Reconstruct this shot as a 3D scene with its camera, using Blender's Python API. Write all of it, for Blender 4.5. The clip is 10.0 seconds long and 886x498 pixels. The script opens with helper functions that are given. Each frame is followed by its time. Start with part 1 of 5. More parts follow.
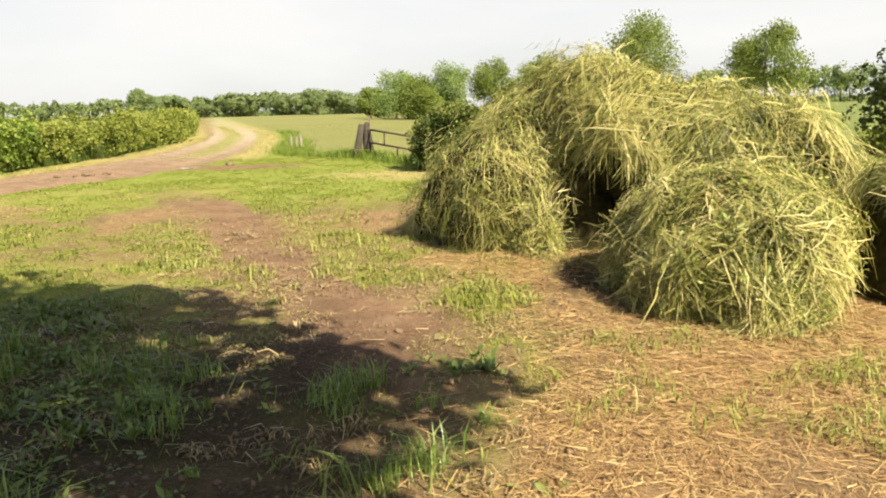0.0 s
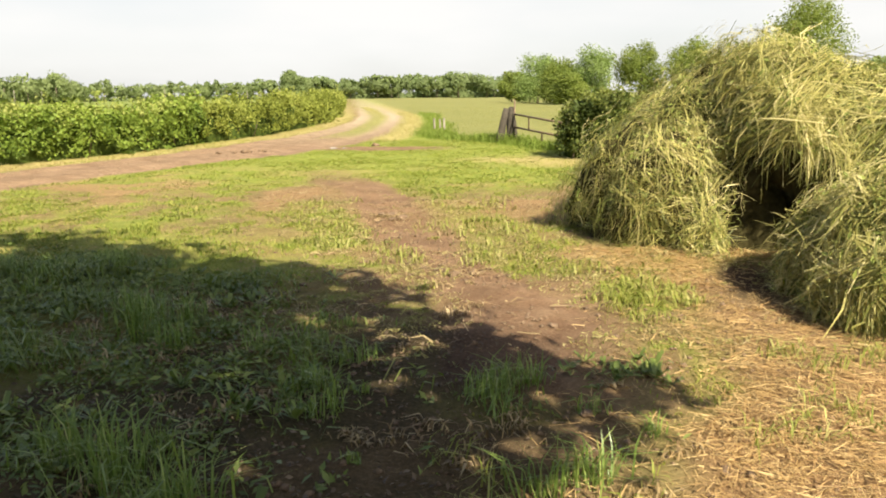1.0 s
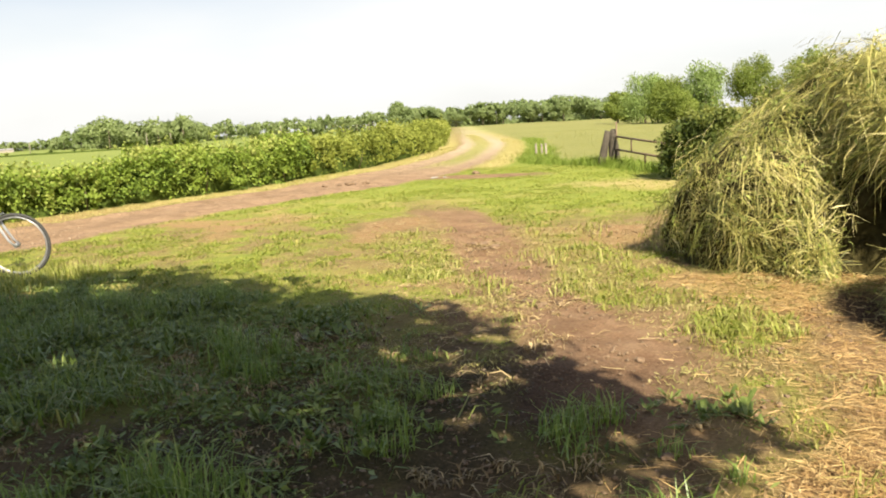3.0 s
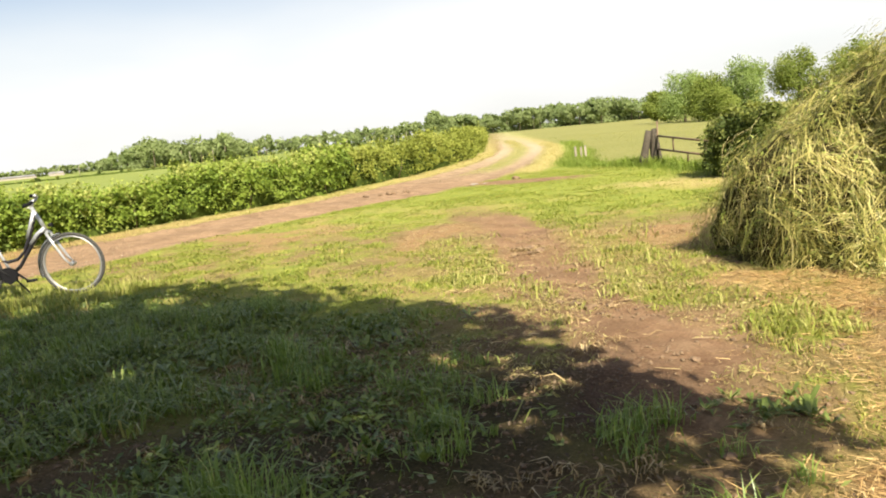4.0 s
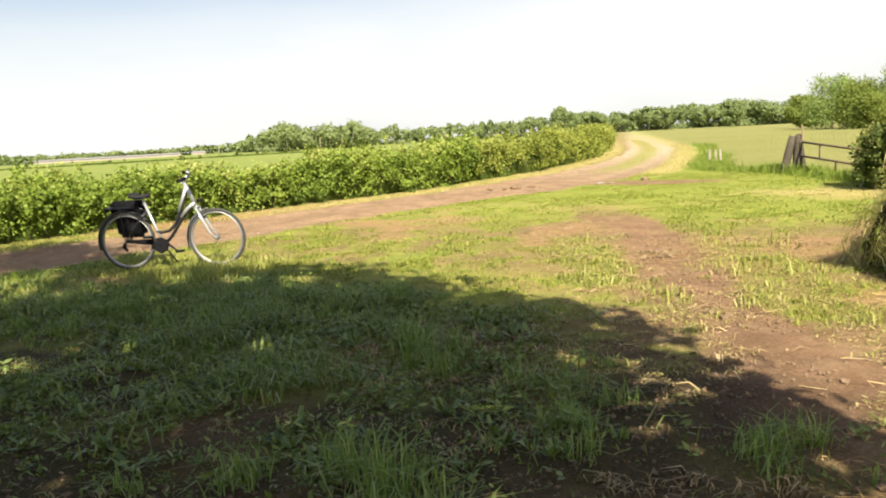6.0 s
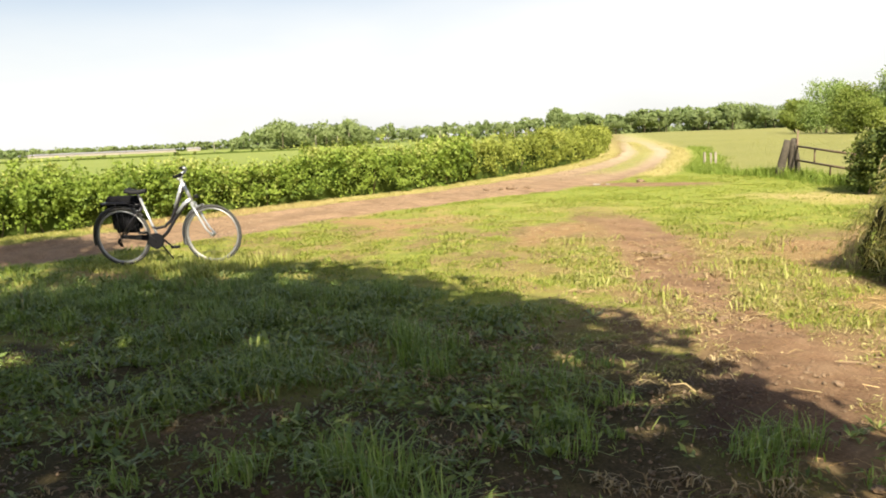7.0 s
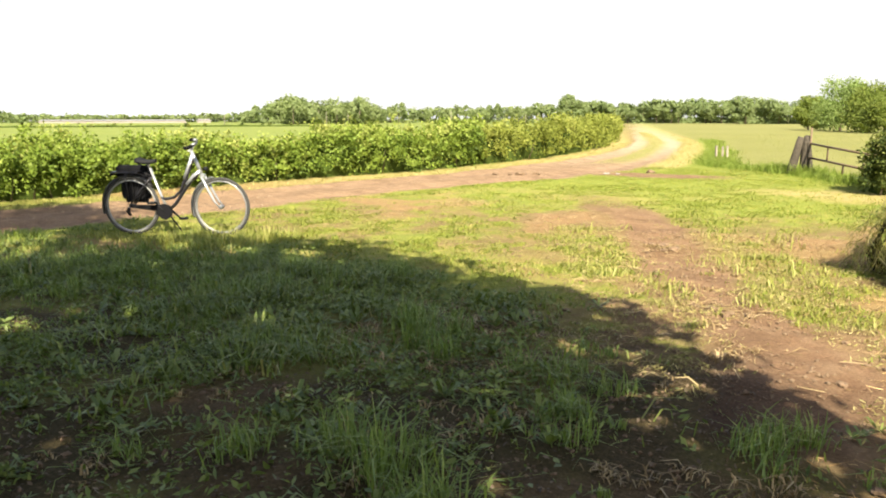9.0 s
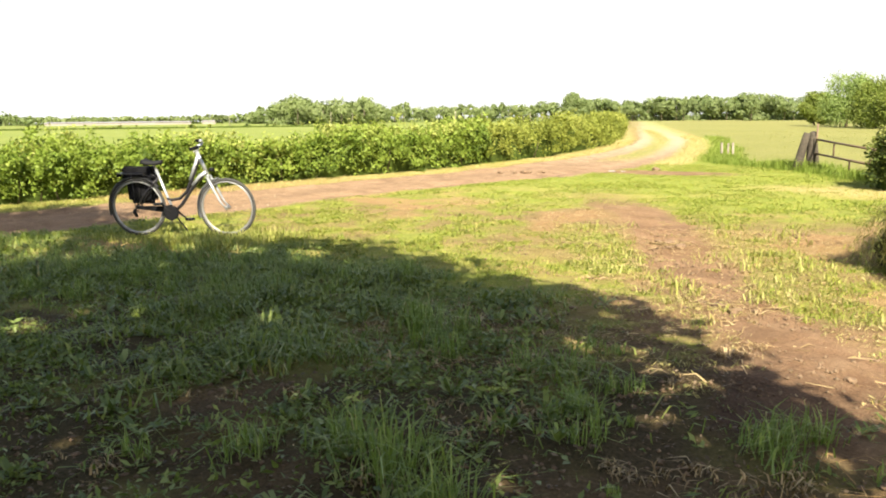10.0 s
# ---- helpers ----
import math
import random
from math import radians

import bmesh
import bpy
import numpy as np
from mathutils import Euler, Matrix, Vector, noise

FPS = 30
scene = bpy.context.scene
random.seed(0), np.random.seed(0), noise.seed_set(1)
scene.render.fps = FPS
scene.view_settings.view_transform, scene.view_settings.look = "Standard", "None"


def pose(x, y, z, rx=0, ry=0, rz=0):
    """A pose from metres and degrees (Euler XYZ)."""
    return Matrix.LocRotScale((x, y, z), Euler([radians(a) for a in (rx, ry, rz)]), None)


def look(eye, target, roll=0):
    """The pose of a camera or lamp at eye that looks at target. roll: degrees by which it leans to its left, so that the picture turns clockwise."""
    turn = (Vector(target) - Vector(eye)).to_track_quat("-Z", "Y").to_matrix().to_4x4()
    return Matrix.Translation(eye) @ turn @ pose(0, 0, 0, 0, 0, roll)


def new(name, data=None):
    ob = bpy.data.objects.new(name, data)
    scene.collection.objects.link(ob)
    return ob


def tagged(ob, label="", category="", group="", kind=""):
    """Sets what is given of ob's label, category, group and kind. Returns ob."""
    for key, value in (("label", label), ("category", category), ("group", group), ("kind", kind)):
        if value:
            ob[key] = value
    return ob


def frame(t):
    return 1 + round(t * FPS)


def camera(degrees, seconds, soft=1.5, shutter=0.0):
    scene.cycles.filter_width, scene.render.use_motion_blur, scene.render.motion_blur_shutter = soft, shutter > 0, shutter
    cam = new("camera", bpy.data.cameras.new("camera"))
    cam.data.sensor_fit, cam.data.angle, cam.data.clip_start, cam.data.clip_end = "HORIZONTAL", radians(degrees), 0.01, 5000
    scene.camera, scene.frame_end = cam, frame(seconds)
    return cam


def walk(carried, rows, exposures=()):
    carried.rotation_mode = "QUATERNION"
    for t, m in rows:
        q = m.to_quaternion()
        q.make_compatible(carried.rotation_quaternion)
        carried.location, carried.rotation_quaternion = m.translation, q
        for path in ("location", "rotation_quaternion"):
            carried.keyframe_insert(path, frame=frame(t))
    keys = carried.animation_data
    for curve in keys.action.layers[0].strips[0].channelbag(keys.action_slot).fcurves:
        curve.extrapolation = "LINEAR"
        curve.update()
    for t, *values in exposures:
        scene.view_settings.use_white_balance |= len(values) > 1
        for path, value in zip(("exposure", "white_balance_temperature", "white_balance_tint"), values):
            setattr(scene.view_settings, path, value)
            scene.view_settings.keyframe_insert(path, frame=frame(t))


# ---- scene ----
cam = camera(61.1, 10.0, soft=1.95)
PATH = [
    (0, (-0.036, -0.052, 1.299), (-0.053, 1.913, 0.928), -1.7),
    (0.5, (-0.174, 0.022, 1.315), (-0.394, 1.973, 0.93), -0.9),
    (1, (-0.194, 0.069, 1.31), (-0.561, 1.993, 0.906), -0.8),
    (1.5, (-0.099, 0.129, 1.333), (-0.587, 2.028, 0.94), -1.9),
    (2, (-0.023, 0.146, 1.343), (-0.596, 2.028, 0.981), -1.6),
    (3.5, (-0.058, 0.156, 1.339), (-0.747, 2.007, 1.025), -4.7),
    (4, (-0.081, 0.138, 1.329), (-0.828, 1.969, 1.03), -5.7),
    (4.5, (-0.125, 0.108, 1.333), (-0.992, 1.885, 1.038), -4.3),
    (5, (-0.144, 0.104, 1.334), (-1.111, 1.83, 1.04), -3.7),
    (5.5, (-0.156, 0.089, 1.333), (-1.178, 1.784, 1.042), -3.5),
    (7, (-0.183, 0.063, 1.329), (-1.194, 1.764, 1.037), -2.5),
    (7.5, (-0.19, 0.058, 1.333), (-1.204, 1.755, 1.03), -1.4),
    (8, (-0.2, 0.065, 1.329), (-1.216, 1.758, 1.011), -0.4),
    (8.5, (-0.199, 0.067, 1.333), (-1.216, 1.756, 1.0), -0.1),
    (9, (-0.201, 0.059, 1.333), (-1.222, 1.746, 0.995), -0.1),
    (9.5, (-0.198, 0.056, 1.331), (-1.224, 1.74, 0.993), -0.6),
    (10, (-0.204, 0.055, 1.329), (-1.237, 1.734, 0.989), -0.6),
]
walk(cam, [(t, look(eye, target, roll)) for t, eye, target, roll in PATH],
     exposures=[(0, 1.1), (2, 1.19), (5.5, 1.25), (7.5, 1.26), (8.5, 1.38), (9.0, 1.47), (9.5, 1.49), (10, 1.52)])

# ---- light ----
SUN_EL, SUN_AZ = radians(41), radians(144)      # azimuth clockwise from +y
TO_SUN = Vector((math.cos(SUN_EL) * math.sin(SUN_AZ), math.cos(SUN_EL) * math.cos(SUN_AZ), math.sin(SUN_EL)))

sun_data = bpy.data.lights.new("sun", "SUN")
sun_data.energy, sun_data.angle, sun_data.color = 5.0, radians(0.55), (1.0, 0.91, 0.715)
sun = new("sun", sun_data)
sun.matrix_world = look(TO_SUN * 50, (0, 0, 0))

world = bpy.data.worlds.new("sky")
scene.world = world
world.use_nodes = True
wn, wl = world.node_tree.nodes, world.node_tree.links
wn.clear()
w_sky = wn.new("ShaderNodeTexSky")
w_sky.sky_type, w_sky.sun_disc = "NISHITA", False
w_sky.sun_elevation, w_sky.sun_rotation = SUN_EL, SUN_AZ
w_sky.dust_density, w_sky.air_density = 2.0, 1.0
w_tex = wn.new("ShaderNodeTexCoord")
w_map = wn.new("ShaderNodeMapping")
w_map.inputs["Scale"].default_value = (1.2, 1.2, 4.5)
w_noise = wn.new("ShaderNodeTexNoise")
w_noise.inputs["Scale"].default_value, w_noise.inputs["Detail"].default_value = 1.7, 5
w_ramp = wn.new("ShaderNodeValToRGB")
w_ramp.color_ramp.elements[0].position, w_ramp.color_ramp.elements[1].position = 0.30, 0.62
w_ramp.color_ramp.elements[0].color, w_ramp.color_ramp.elements[1].color = (0.72, 0.72, 0.72, 1), (1, 1, 1, 1)
w_gain = wn.new("ShaderNodeMix")
w_gain.data_type, w_gain.blend_type = "RGBA", "MULTIPLY"
w_gain.inputs["Factor"].default_value = 1.0
w_gain.inputs["B"].default_value = (0.06, 0.06, 0.06, 1)
w_mix = wn.new("ShaderNodeMix")
w_mix.data_type = "RGBA"
w_mix.inputs["B"].default_value = (0.46, 0.455, 0.445, 1)      # thin bright cloud
w_bg, w_out = wn.new("ShaderNodeBackground"), wn.new("ShaderNodeOutputWorld")
wl.new(w_tex.outputs["Generated"], w_map.inputs["Vector"])
wl.new(w_map.outputs["Vector"], w_noise.inputs["Vector"])
wl.new(w_noise.outputs["Fac"], w_ramp.inputs["Fac"])
w_sep = wn.new("ShaderNodeSeparateXYZ")
w_low = wn.new("ShaderNodeMapRange")
w_low.interpolation_type = "SMOOTHSTEP"
for key, value in (("From Min", 0.17), ("From Max", 0.36), ("To Min", 1.0), ("To Max", 0.15)):
    w_low.inputs[key].default_value = value
w_fac = wn.new("ShaderNodeMath")
w_fac.operation = "MULTIPLY"
wl.new(w_tex.outputs["Generated"], w_sep.inputs["Vector"])
# away from the sun the cloud is thinner and the blue shows lower down
w_away = wn.new("ShaderNodeMath")
w_away.operation, w_away.use_clamp = "MULTIPLY", True
w_away.inputs[1].default_value = -0.14
w_high = wn.new("ShaderNodeMath")
w_high.operation = "ADD"
wl.new(w_sep.outputs["X"], w_away.inputs[0])
wl.new(w_away.outputs["Value"], w_high.inputs[0])
wl.new(w_sep.outputs["Z"], w_high.inputs[1])
wl.new(w_high.outputs["Value"], w_low.inputs["Value"])
wl.new(w_ramp.outputs["Color"], w_fac.inputs[0])
wl.new(w_low.outputs["Result"], w_fac.inputs[1])
wl.new(w_fac.outputs["Value"], w_mix.inputs["Factor"])
wl.new(w_sky.outputs["Color"], w_gain.inputs["A"])
wl.new(w_gain.outputs["Result"], w_mix.inputs["A"])
wl.new(w_mix.outputs["Result"], w_bg.inputs["Color"])
wl.new(w_bg.outputs["Background"], w_out.inputs["Surface"])


# ---- materials ----
class Nodes:
    def __init__(self, name):
        self.mat = bpy.data.materials.new(name)
        self.mat.use_nodes = True
        self.n, self.l = self.mat.node_tree.nodes, self.mat.node_tree.links
        self.bsdf = self.n["Principled BSDF"]
        self.out = self.n["Material Output"]

    def add(self, kind, **values):
        node = self.n.new("ShaderNode" + kind)
        for key, value in values.items():
            node.inputs[key.replace("_", " ")].default_value = value
        return node

    def link(self, a, b):
        self.l.new(a, b)

    def noise(self, scale, detail=4.0, rough=0.6, coords="Object"):
        tex, node = self.n.new("ShaderNodeTexCoord"), self.add("TexNoise", Scale=scale, Detail=detail, Roughness=rough)
        self.link(tex.outputs[coords], node.inputs["Vector"])
        return node.outputs["Fac"]

    def ramp(self, fac, stops):
        node = self.n.new("ShaderNodeValToRGB")
        el = node.color_ramp.elements
        while len(el) < len(stops):
            el.new(0.5)
        for e, (p, c) in zip(el, stops):
            e.position, e.color = p, (*c, 1)
        self.link(fac, node.inputs["Fac"])
        return node.outputs["Color"]

    def mix(self, fac, a, b, blend="MIX"):
        node = self.n.new("ShaderNodeMix")
        node.data_type, node.blend_type = "RGBA", blend
        for sock, v in ((node.inputs["Factor"], fac), (node.inputs["A"], a), (node.inputs["B"], b)):
            if isinstance(v, (int, float)):
                sock.default_value = v
            elif isinstance(v, tuple):
                sock.default_value = (*v, 1)
            else:
                self.link(v, sock)
        return node.outputs["Result"]

    def math(self, op, a, b=0.0):
        node = self.n.new("ShaderNodeMath")
        node.operation = op
        for sock, v in zip(node.inputs, (a, b)):
            if isinstance(v, (int, float)):
                sock.default_value = v
            else:
                self.link(v, sock)
        return node.outputs[0]

    def bump(self, height, strength, distance):
        node = self.add("Bump", Strength=strength, Distance=distance)
        self.link(height, node.inputs["Height"])
        self.link(node.outputs["Normal"], self.bsdf.inputs["Normal"])

    def island(self):
        return self.n.new("ShaderNodeNewGeometry").outputs["Random Per Island"]

    def done(self, color=None, rough=0.6, metal=0.0, spec=0.5):
        if color is not None:
            if isinstance(color, tuple):
                self.bsdf.inputs["Base Color"].default_value = (*color, 1)
            else:
                self.link(color, self.bsdf.inputs["Base Color"])
        self.bsdf.inputs["Roughness"].default_value = rough
        self.bsdf.inputs["Metallic"].default_value = metal
        self.bsdf.inputs["Specular IOR Level"].default_value = spec
        return self.mat


def leafy(name, stops, patch, patch_scale=1.5, through_light=0.35, rough=0.55, spec=0.3, patchy=0.6):
    """Leaf or blade: colour by piece, a larger patchy tint, and light that shines through."""
    m = Nodes(name)
    col = m.ramp(m.island(), stops)
    big = m.noise(patch_scale, 3)
    col = m.mix(m.math("MULTIPLY", m.ramp(big, [(0.35, (0, 0, 0)), (0.68, (1, 1, 1))]), patchy), col, patch)
    m.done(col, rough, 0, spec)
    tr = m.n.new("ShaderNodeBsdfTranslucent")
    m.link(m.mix(1.0, col, (1.15, 1.2, 0.7), "MULTIPLY"), tr.inputs["Color"])
    both = m.add("MixShader", Fac=through_light)
    m.link(m.bsdf.outputs[0], both.inputs[1])
    m.link(tr.outputs[0], both.inputs[2])
    m.link(both.outputs[0], m.out.inputs["Surface"])
    return m.mat


def toned(name, stops, through_light=0.25, rough=0.55, spec=0.25, scale=2.0):
    """Leaf or stem whose colour follows the tone of its lock or spray, with a fine mottle of its own."""
    m = Nodes(name)
    tone = m.n.new("ShaderNodeVertexColor")
    tone.layer_name = "tone"
    sep = m.n.new("ShaderNodeSeparateColor")
    m.link(tone.outputs["Color"], sep.inputs["Color"])
    mottle = m.math("MULTIPLY", m.math("SUBTRACT", m.noise(scale, 3), 0.5), 0.5)
    col = m.ramp(m.math("ADD", sep.outputs[0], mottle), stops)
    m.done(col, rough, 0, spec)
    tr = m.n.new("ShaderNodeBsdfTranslucent")
    m.link(m.mix(1.0, col, (1.15, 1.2, 0.7), "MULTIPLY"), tr.inputs["Color"])
    both = m.add("MixShader", Fac=through_light)
    m.link(m.bsdf.outputs[0], both.inputs[1])
    m.link(tr.outputs[0], both.inputs[2])
    m.link(both.outputs[0], m.out.inputs["Surface"])
    return m.mat


def make_ground(name, crop_low, crop_high, pale=1.0):
    """Earth, turf, dry straw and crop, mixed by the plan of the ground. pale: how dry and light the earth is."""
    m = Nodes(name)
    zone = m.n.new("ShaderNodeVertexColor")
    zone.layer_name = "zone"
    sep = m.n.new("ShaderNodeSeparateColor")
    m.link(zone.outputs["Color"], sep.inputs["Color"])
    bare, straw, crop = sep.outputs[0], sep.outputs[1], sep.outputs[2]
    fine, mid, wide = m.noise(55, 6, 0.7), m.noise(5.5, 5, 0.65), m.noise(0.55, 4)
    soil = m.ramp(fine, [(0.25, (0.1, 0.056, 0.031)), (0.52, (0.245, 0.145, 0.083)), (0.8, (0.39, 0.257, 0.152))])
    place = m.n.new("ShaderNodeSeparateXYZ")
    m.link(m.n.new("ShaderNodeTexCoord").outputs["Object"], place.inputs["Vector"])
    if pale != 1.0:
        # track earth is mixed paler the farther it lies along y
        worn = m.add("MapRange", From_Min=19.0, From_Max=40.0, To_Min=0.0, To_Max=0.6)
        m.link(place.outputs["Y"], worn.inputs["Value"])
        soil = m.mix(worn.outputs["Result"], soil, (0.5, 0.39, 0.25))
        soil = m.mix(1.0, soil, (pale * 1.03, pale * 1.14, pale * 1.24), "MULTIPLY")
    soil = m.mix(m.ramp(mid, [(0.4, (0, 0, 0)), (0.7, (0.5, 0.5, 0.5))]), soil, (0.33 * pale, 0.225 * pale, 0.137 * pale))
    soil = m.mix(m.ramp(m.noise(1.7, 6, 0.7), [(0.42, (0, 0, 0)), (0.62, (0.65, 0.65, 0.65))]), soil, m.mix(1.0, soil, (0.55, 0.52, 0.5), "MULTIPLY"))
    # dark earth, blackened further so its colour carries the shade
    shade_humus = m.ramp(fine, [(0.3, (0.014, 0.0095, 0.007)), (0.55, (0.064, 0.039, 0.026)), (0.8, (0.15, 0.097, 0.063))])
    soil = m.mix(zone.outputs["Alpha"], soil, shade_humus)
    turf = m.ramp(mid, [(0.28, (0.14, 0.175, 0.03)), (0.5, (0.215, 0.255, 0.042)), (0.72, (0.35, 0.325, 0.07))])
    turf = m.mix(m.math("MULTIPLY", m.ramp(fine, [(0.3, (1, 1, 1)), (0.6, (0, 0, 0))]), 0.4), turf, (0.085, 0.1, 0.022))
    turf = m.mix(m.math("MULTIPLY", wide, 0.35), turf, (0.3, 0.3, 0.06))
    dry = m.ramp(fine, [(0.25, (0.125, 0.069, 0.035)), (0.55, (0.33, 0.2, 0.097)), (0.8, (0.53, 0.36, 0.183))])
    dry = m.mix(m.ramp(mid, [(0.42, (0, 0, 0)), (0.75, (0.7, 0.7, 0.7))]), dry, (0.27, 0.19, 0.1))
    # beyond the trodden yard the dry grass is pale and standing, not trampled
    outer = m.add("MapRange", From_Min=10.0, From_Max=15.0, To_Min=0.0, To_Max=0.85)
    m.link(place.outputs["Y"], outer.inputs["Value"])
    dry = m.mix(outer.outputs["Result"], dry, m.ramp(fine, [(0.25, (0.3, 0.24, 0.09)), (0.75, (0.56, 0.45, 0.2))]))
    field = m.ramp(m.noise(0.06, 5), [(0.3, crop_low), (0.7, crop_high)])
    field = m.mix(m.math("MULTIPLY", m.ramp(m.noise(0.9, 6, 0.7), [(0.35, (1, 1, 1)), (0.65, (0, 0, 0))]), 0.5), field, tuple(c * 0.72 for c in crop_low))
    field = m.mix(m.math("MULTIPLY", mid, 0.3), field, tuple(c * 1.15 for c in crop_high))
    col = m.mix(crop, turf, field)
    col = m.mix(bare, col, soil)
    col = m.mix(straw, col, dry)
    m.done(col, 0.95, 0, 0.15)
    m.bump(m.math("ADD", m.math("MULTIPLY", mid, 0.7), m.math("MULTIPLY", fine, 0.5)), 0.75, 0.045)
    return m.mat


M_GROUND = make_ground("ground_soil", (0.25, 0.27, 0.075), (0.34, 0.34, 0.11))
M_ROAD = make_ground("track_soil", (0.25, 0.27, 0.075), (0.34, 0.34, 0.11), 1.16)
M_GREENPASTURE = make_ground("grazed_pasture", (0.15, 0.185, 0.05), (0.205, 0.23, 0.072))
M_CROP = make_ground("crop_field", (0.165, 0.21, 0.046), (0.235, 0.262, 0.07))
M_PASTURE = make_ground("meadow_turf", (0.195, 0.197, 0.06), (0.255, 0.245, 0.085))
M_GRASS = leafy("grass_blade", [(0.0, (0.155, 0.215, 0.03)), (0.5, (0.24, 0.285, 0.045)), (0.8, (0.36, 0.35, 0.08)), (1.0, (0.54, 0.44, 0.17))], (0.265, 0.315, 0.045), 0.7, patchy=0.65)
# short grass again, darker and less yellow: tree shade put into the colour
M_GRASS_SHADE = leafy("shaded_grass_blade", [(0.0, (0.095, 0.145, 0.036)), (0.5, (0.205, 0.262, 0.048)), (0.9, (0.31, 0.345, 0.088)), (1.0, (0.42, 0.36, 0.15))], (0.19, 0.26, 0.046), 0.9, 0.35, 0.45, 0.45)
M_DEADLEAF = leafy("dead_leaf", [(0.0, (0.06, 0.042, 0.026)), (0.6, (0.13, 0.09, 0.055)), (1.0, (0.27, 0.2, 0.125))], (0.1, 0.072, 0.045), 3.0, 0.1)
M_GRASS_TALL = leafy("tall_grass_blade", [(0.0, (0.12, 0.19, 0.038)), (0.6, (0.23, 0.315, 0.07)), (0.9, (0.34, 0.4, 0.11)), (1.0, (0.45, 0.43, 0.19))], (0.22, 0.305, 0.055), 1.1, 0.35, 0.4, 0.55)
M_VERGE = leafy("dry_verge_blade", [(0.0, (0.32, 0.28, 0.1)), (0.5, (0.47, 0.4, 0.17)), (1.0, (0.62, 0.53, 0.28))], (0.38, 0.36, 0.11), 0.4)
M_MEADOW = leafy("meadow_blade", [(0.0, (0.22, 0.25, 0.07)), (0.6, (0.3, 0.3, 0.1)), (1.0, (0.4, 0.36, 0.17))], (0.27, 0.29, 0.08), 0.15)
M_WEED = leafy("weed_leaf", [(0.0, (0.08, 0.12, 0.034)), (0.6, (0.18, 0.235, 0.055)), (1.0, (0.36, 0.4, 0.13))], (0.165, 0.215, 0.045), 2, 0.3, 0.4, 0.45)
M_STRAW = leafy("straw_stem", [(0.0, (0.23, 0.13, 0.055)), (0.5, (0.47, 0.31, 0.13)), (1.0, (0.74, 0.55, 0.26))], (0.4, 0.25, 0.1), 1.2, 0.15)
M_OLDHAY = leafy("old_hay", [(0.0, (0.16, 0.1, 0.045)), (0.6, (0.36, 0.25, 0.12)), (1.0, (0.6, 0.47, 0.26))], (0.24, 0.18, 0.08), 1.6, 0.1)
M_WISP = leafy("limp_cut_weed", [(0.0, (0.17, 0.145, 0.055)), (0.5, (0.33, 0.28, 0.1)), (1.0, (0.55, 0.47, 0.24))], (0.28, 0.29, 0.075), 1.5, 0.2)
M_HAY = toned("hay_stem", [(0.0, (0.075, 0.082, 0.02)), (0.25, (0.19, 0.2, 0.042)), (0.5, (0.37, 0.335, 0.1)), (0.75, (0.495, 0.44, 0.155)), (1.0, (0.66, 0.565, 0.27))], 0.2, 0.5, 0.3)
M_HAYLEAF = leafy("wilted_leaf", [(0.0, (0.11, 0.145, 0.032)), (0.6, (0.28, 0.33, 0.075)), (1.0, (0.5, 0.5, 0.2))], (0.28, 0.32, 0.06), 2.0, 0.25)
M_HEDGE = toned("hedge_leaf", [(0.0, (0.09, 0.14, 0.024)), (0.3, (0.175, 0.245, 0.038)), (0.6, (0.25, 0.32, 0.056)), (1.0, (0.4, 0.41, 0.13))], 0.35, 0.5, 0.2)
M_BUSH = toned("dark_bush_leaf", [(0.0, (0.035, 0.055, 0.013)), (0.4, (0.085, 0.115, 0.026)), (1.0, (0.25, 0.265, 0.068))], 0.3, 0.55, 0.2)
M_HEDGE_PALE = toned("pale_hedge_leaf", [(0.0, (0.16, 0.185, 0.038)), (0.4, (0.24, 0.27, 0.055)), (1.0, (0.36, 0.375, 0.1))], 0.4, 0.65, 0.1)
M_STRIP = leafy("yellowing_weed_blade", [(0.0, (0.17, 0.2, 0.04)), (0.5, (0.3, 0.32, 0.075)), (1.0, (0.52, 0.48, 0.2))], (0.3, 0.31, 0.06), 2.0, 0.3, 0.55, 0.2, 0.6)
M_RANK = leafy("rank_grass_blade", [(0.0, (0.13, 0.19, 0.03)), (0.5, (0.2, 0.27, 0.045)), (1.0, (0.32, 0.35, 0.085))], (0.2, 0.27, 0.045), 0.5, 0.4, 0.6, 0.2, 0.6)
M_TREE = leafy("tree_leaf", [(0.0, (0.13, 0.18, 0.032)), (0.5, (0.18, 0.23, 0.045)), (1.0, (0.25, 0.29, 0.065))], (0.23, 0.26, 0.055), 0.35, 0.4)
# the near tree's shadowed side is put into this darker leaf green
M_TREE_SHADED = leafy("shaded_tree_leaf", [(0.0, (0.06, 0.09, 0.022)), (0.5, (0.1, 0.135, 0.03)), (1.0, (0.15, 0.18, 0.045))], (0.11, 0.14, 0.032), 0.8, 0.25)
M_TREE_LIGHT = leafy("pale_tree_leaf", [(0.0, (0.19, 0.26, 0.075)), (0.5, (0.24, 0.315, 0.1)), (1.0, (0.3, 0.37, 0.13))], (0.25, 0.32, 0.1), 0.3, 0.4)
# distant leaves, paler and greyer: the haze is mixed into their colour
M_TREE_HAZE = leafy("hazed_tree_leaf", [(0.0, (0.17, 0.225, 0.1)), (0.5, (0.225, 0.285, 0.125)), (1.0, (0.3, 0.35, 0.165))], (0.26, 0.3, 0.13), 0.03, 0.45, 0.7, 0.1)


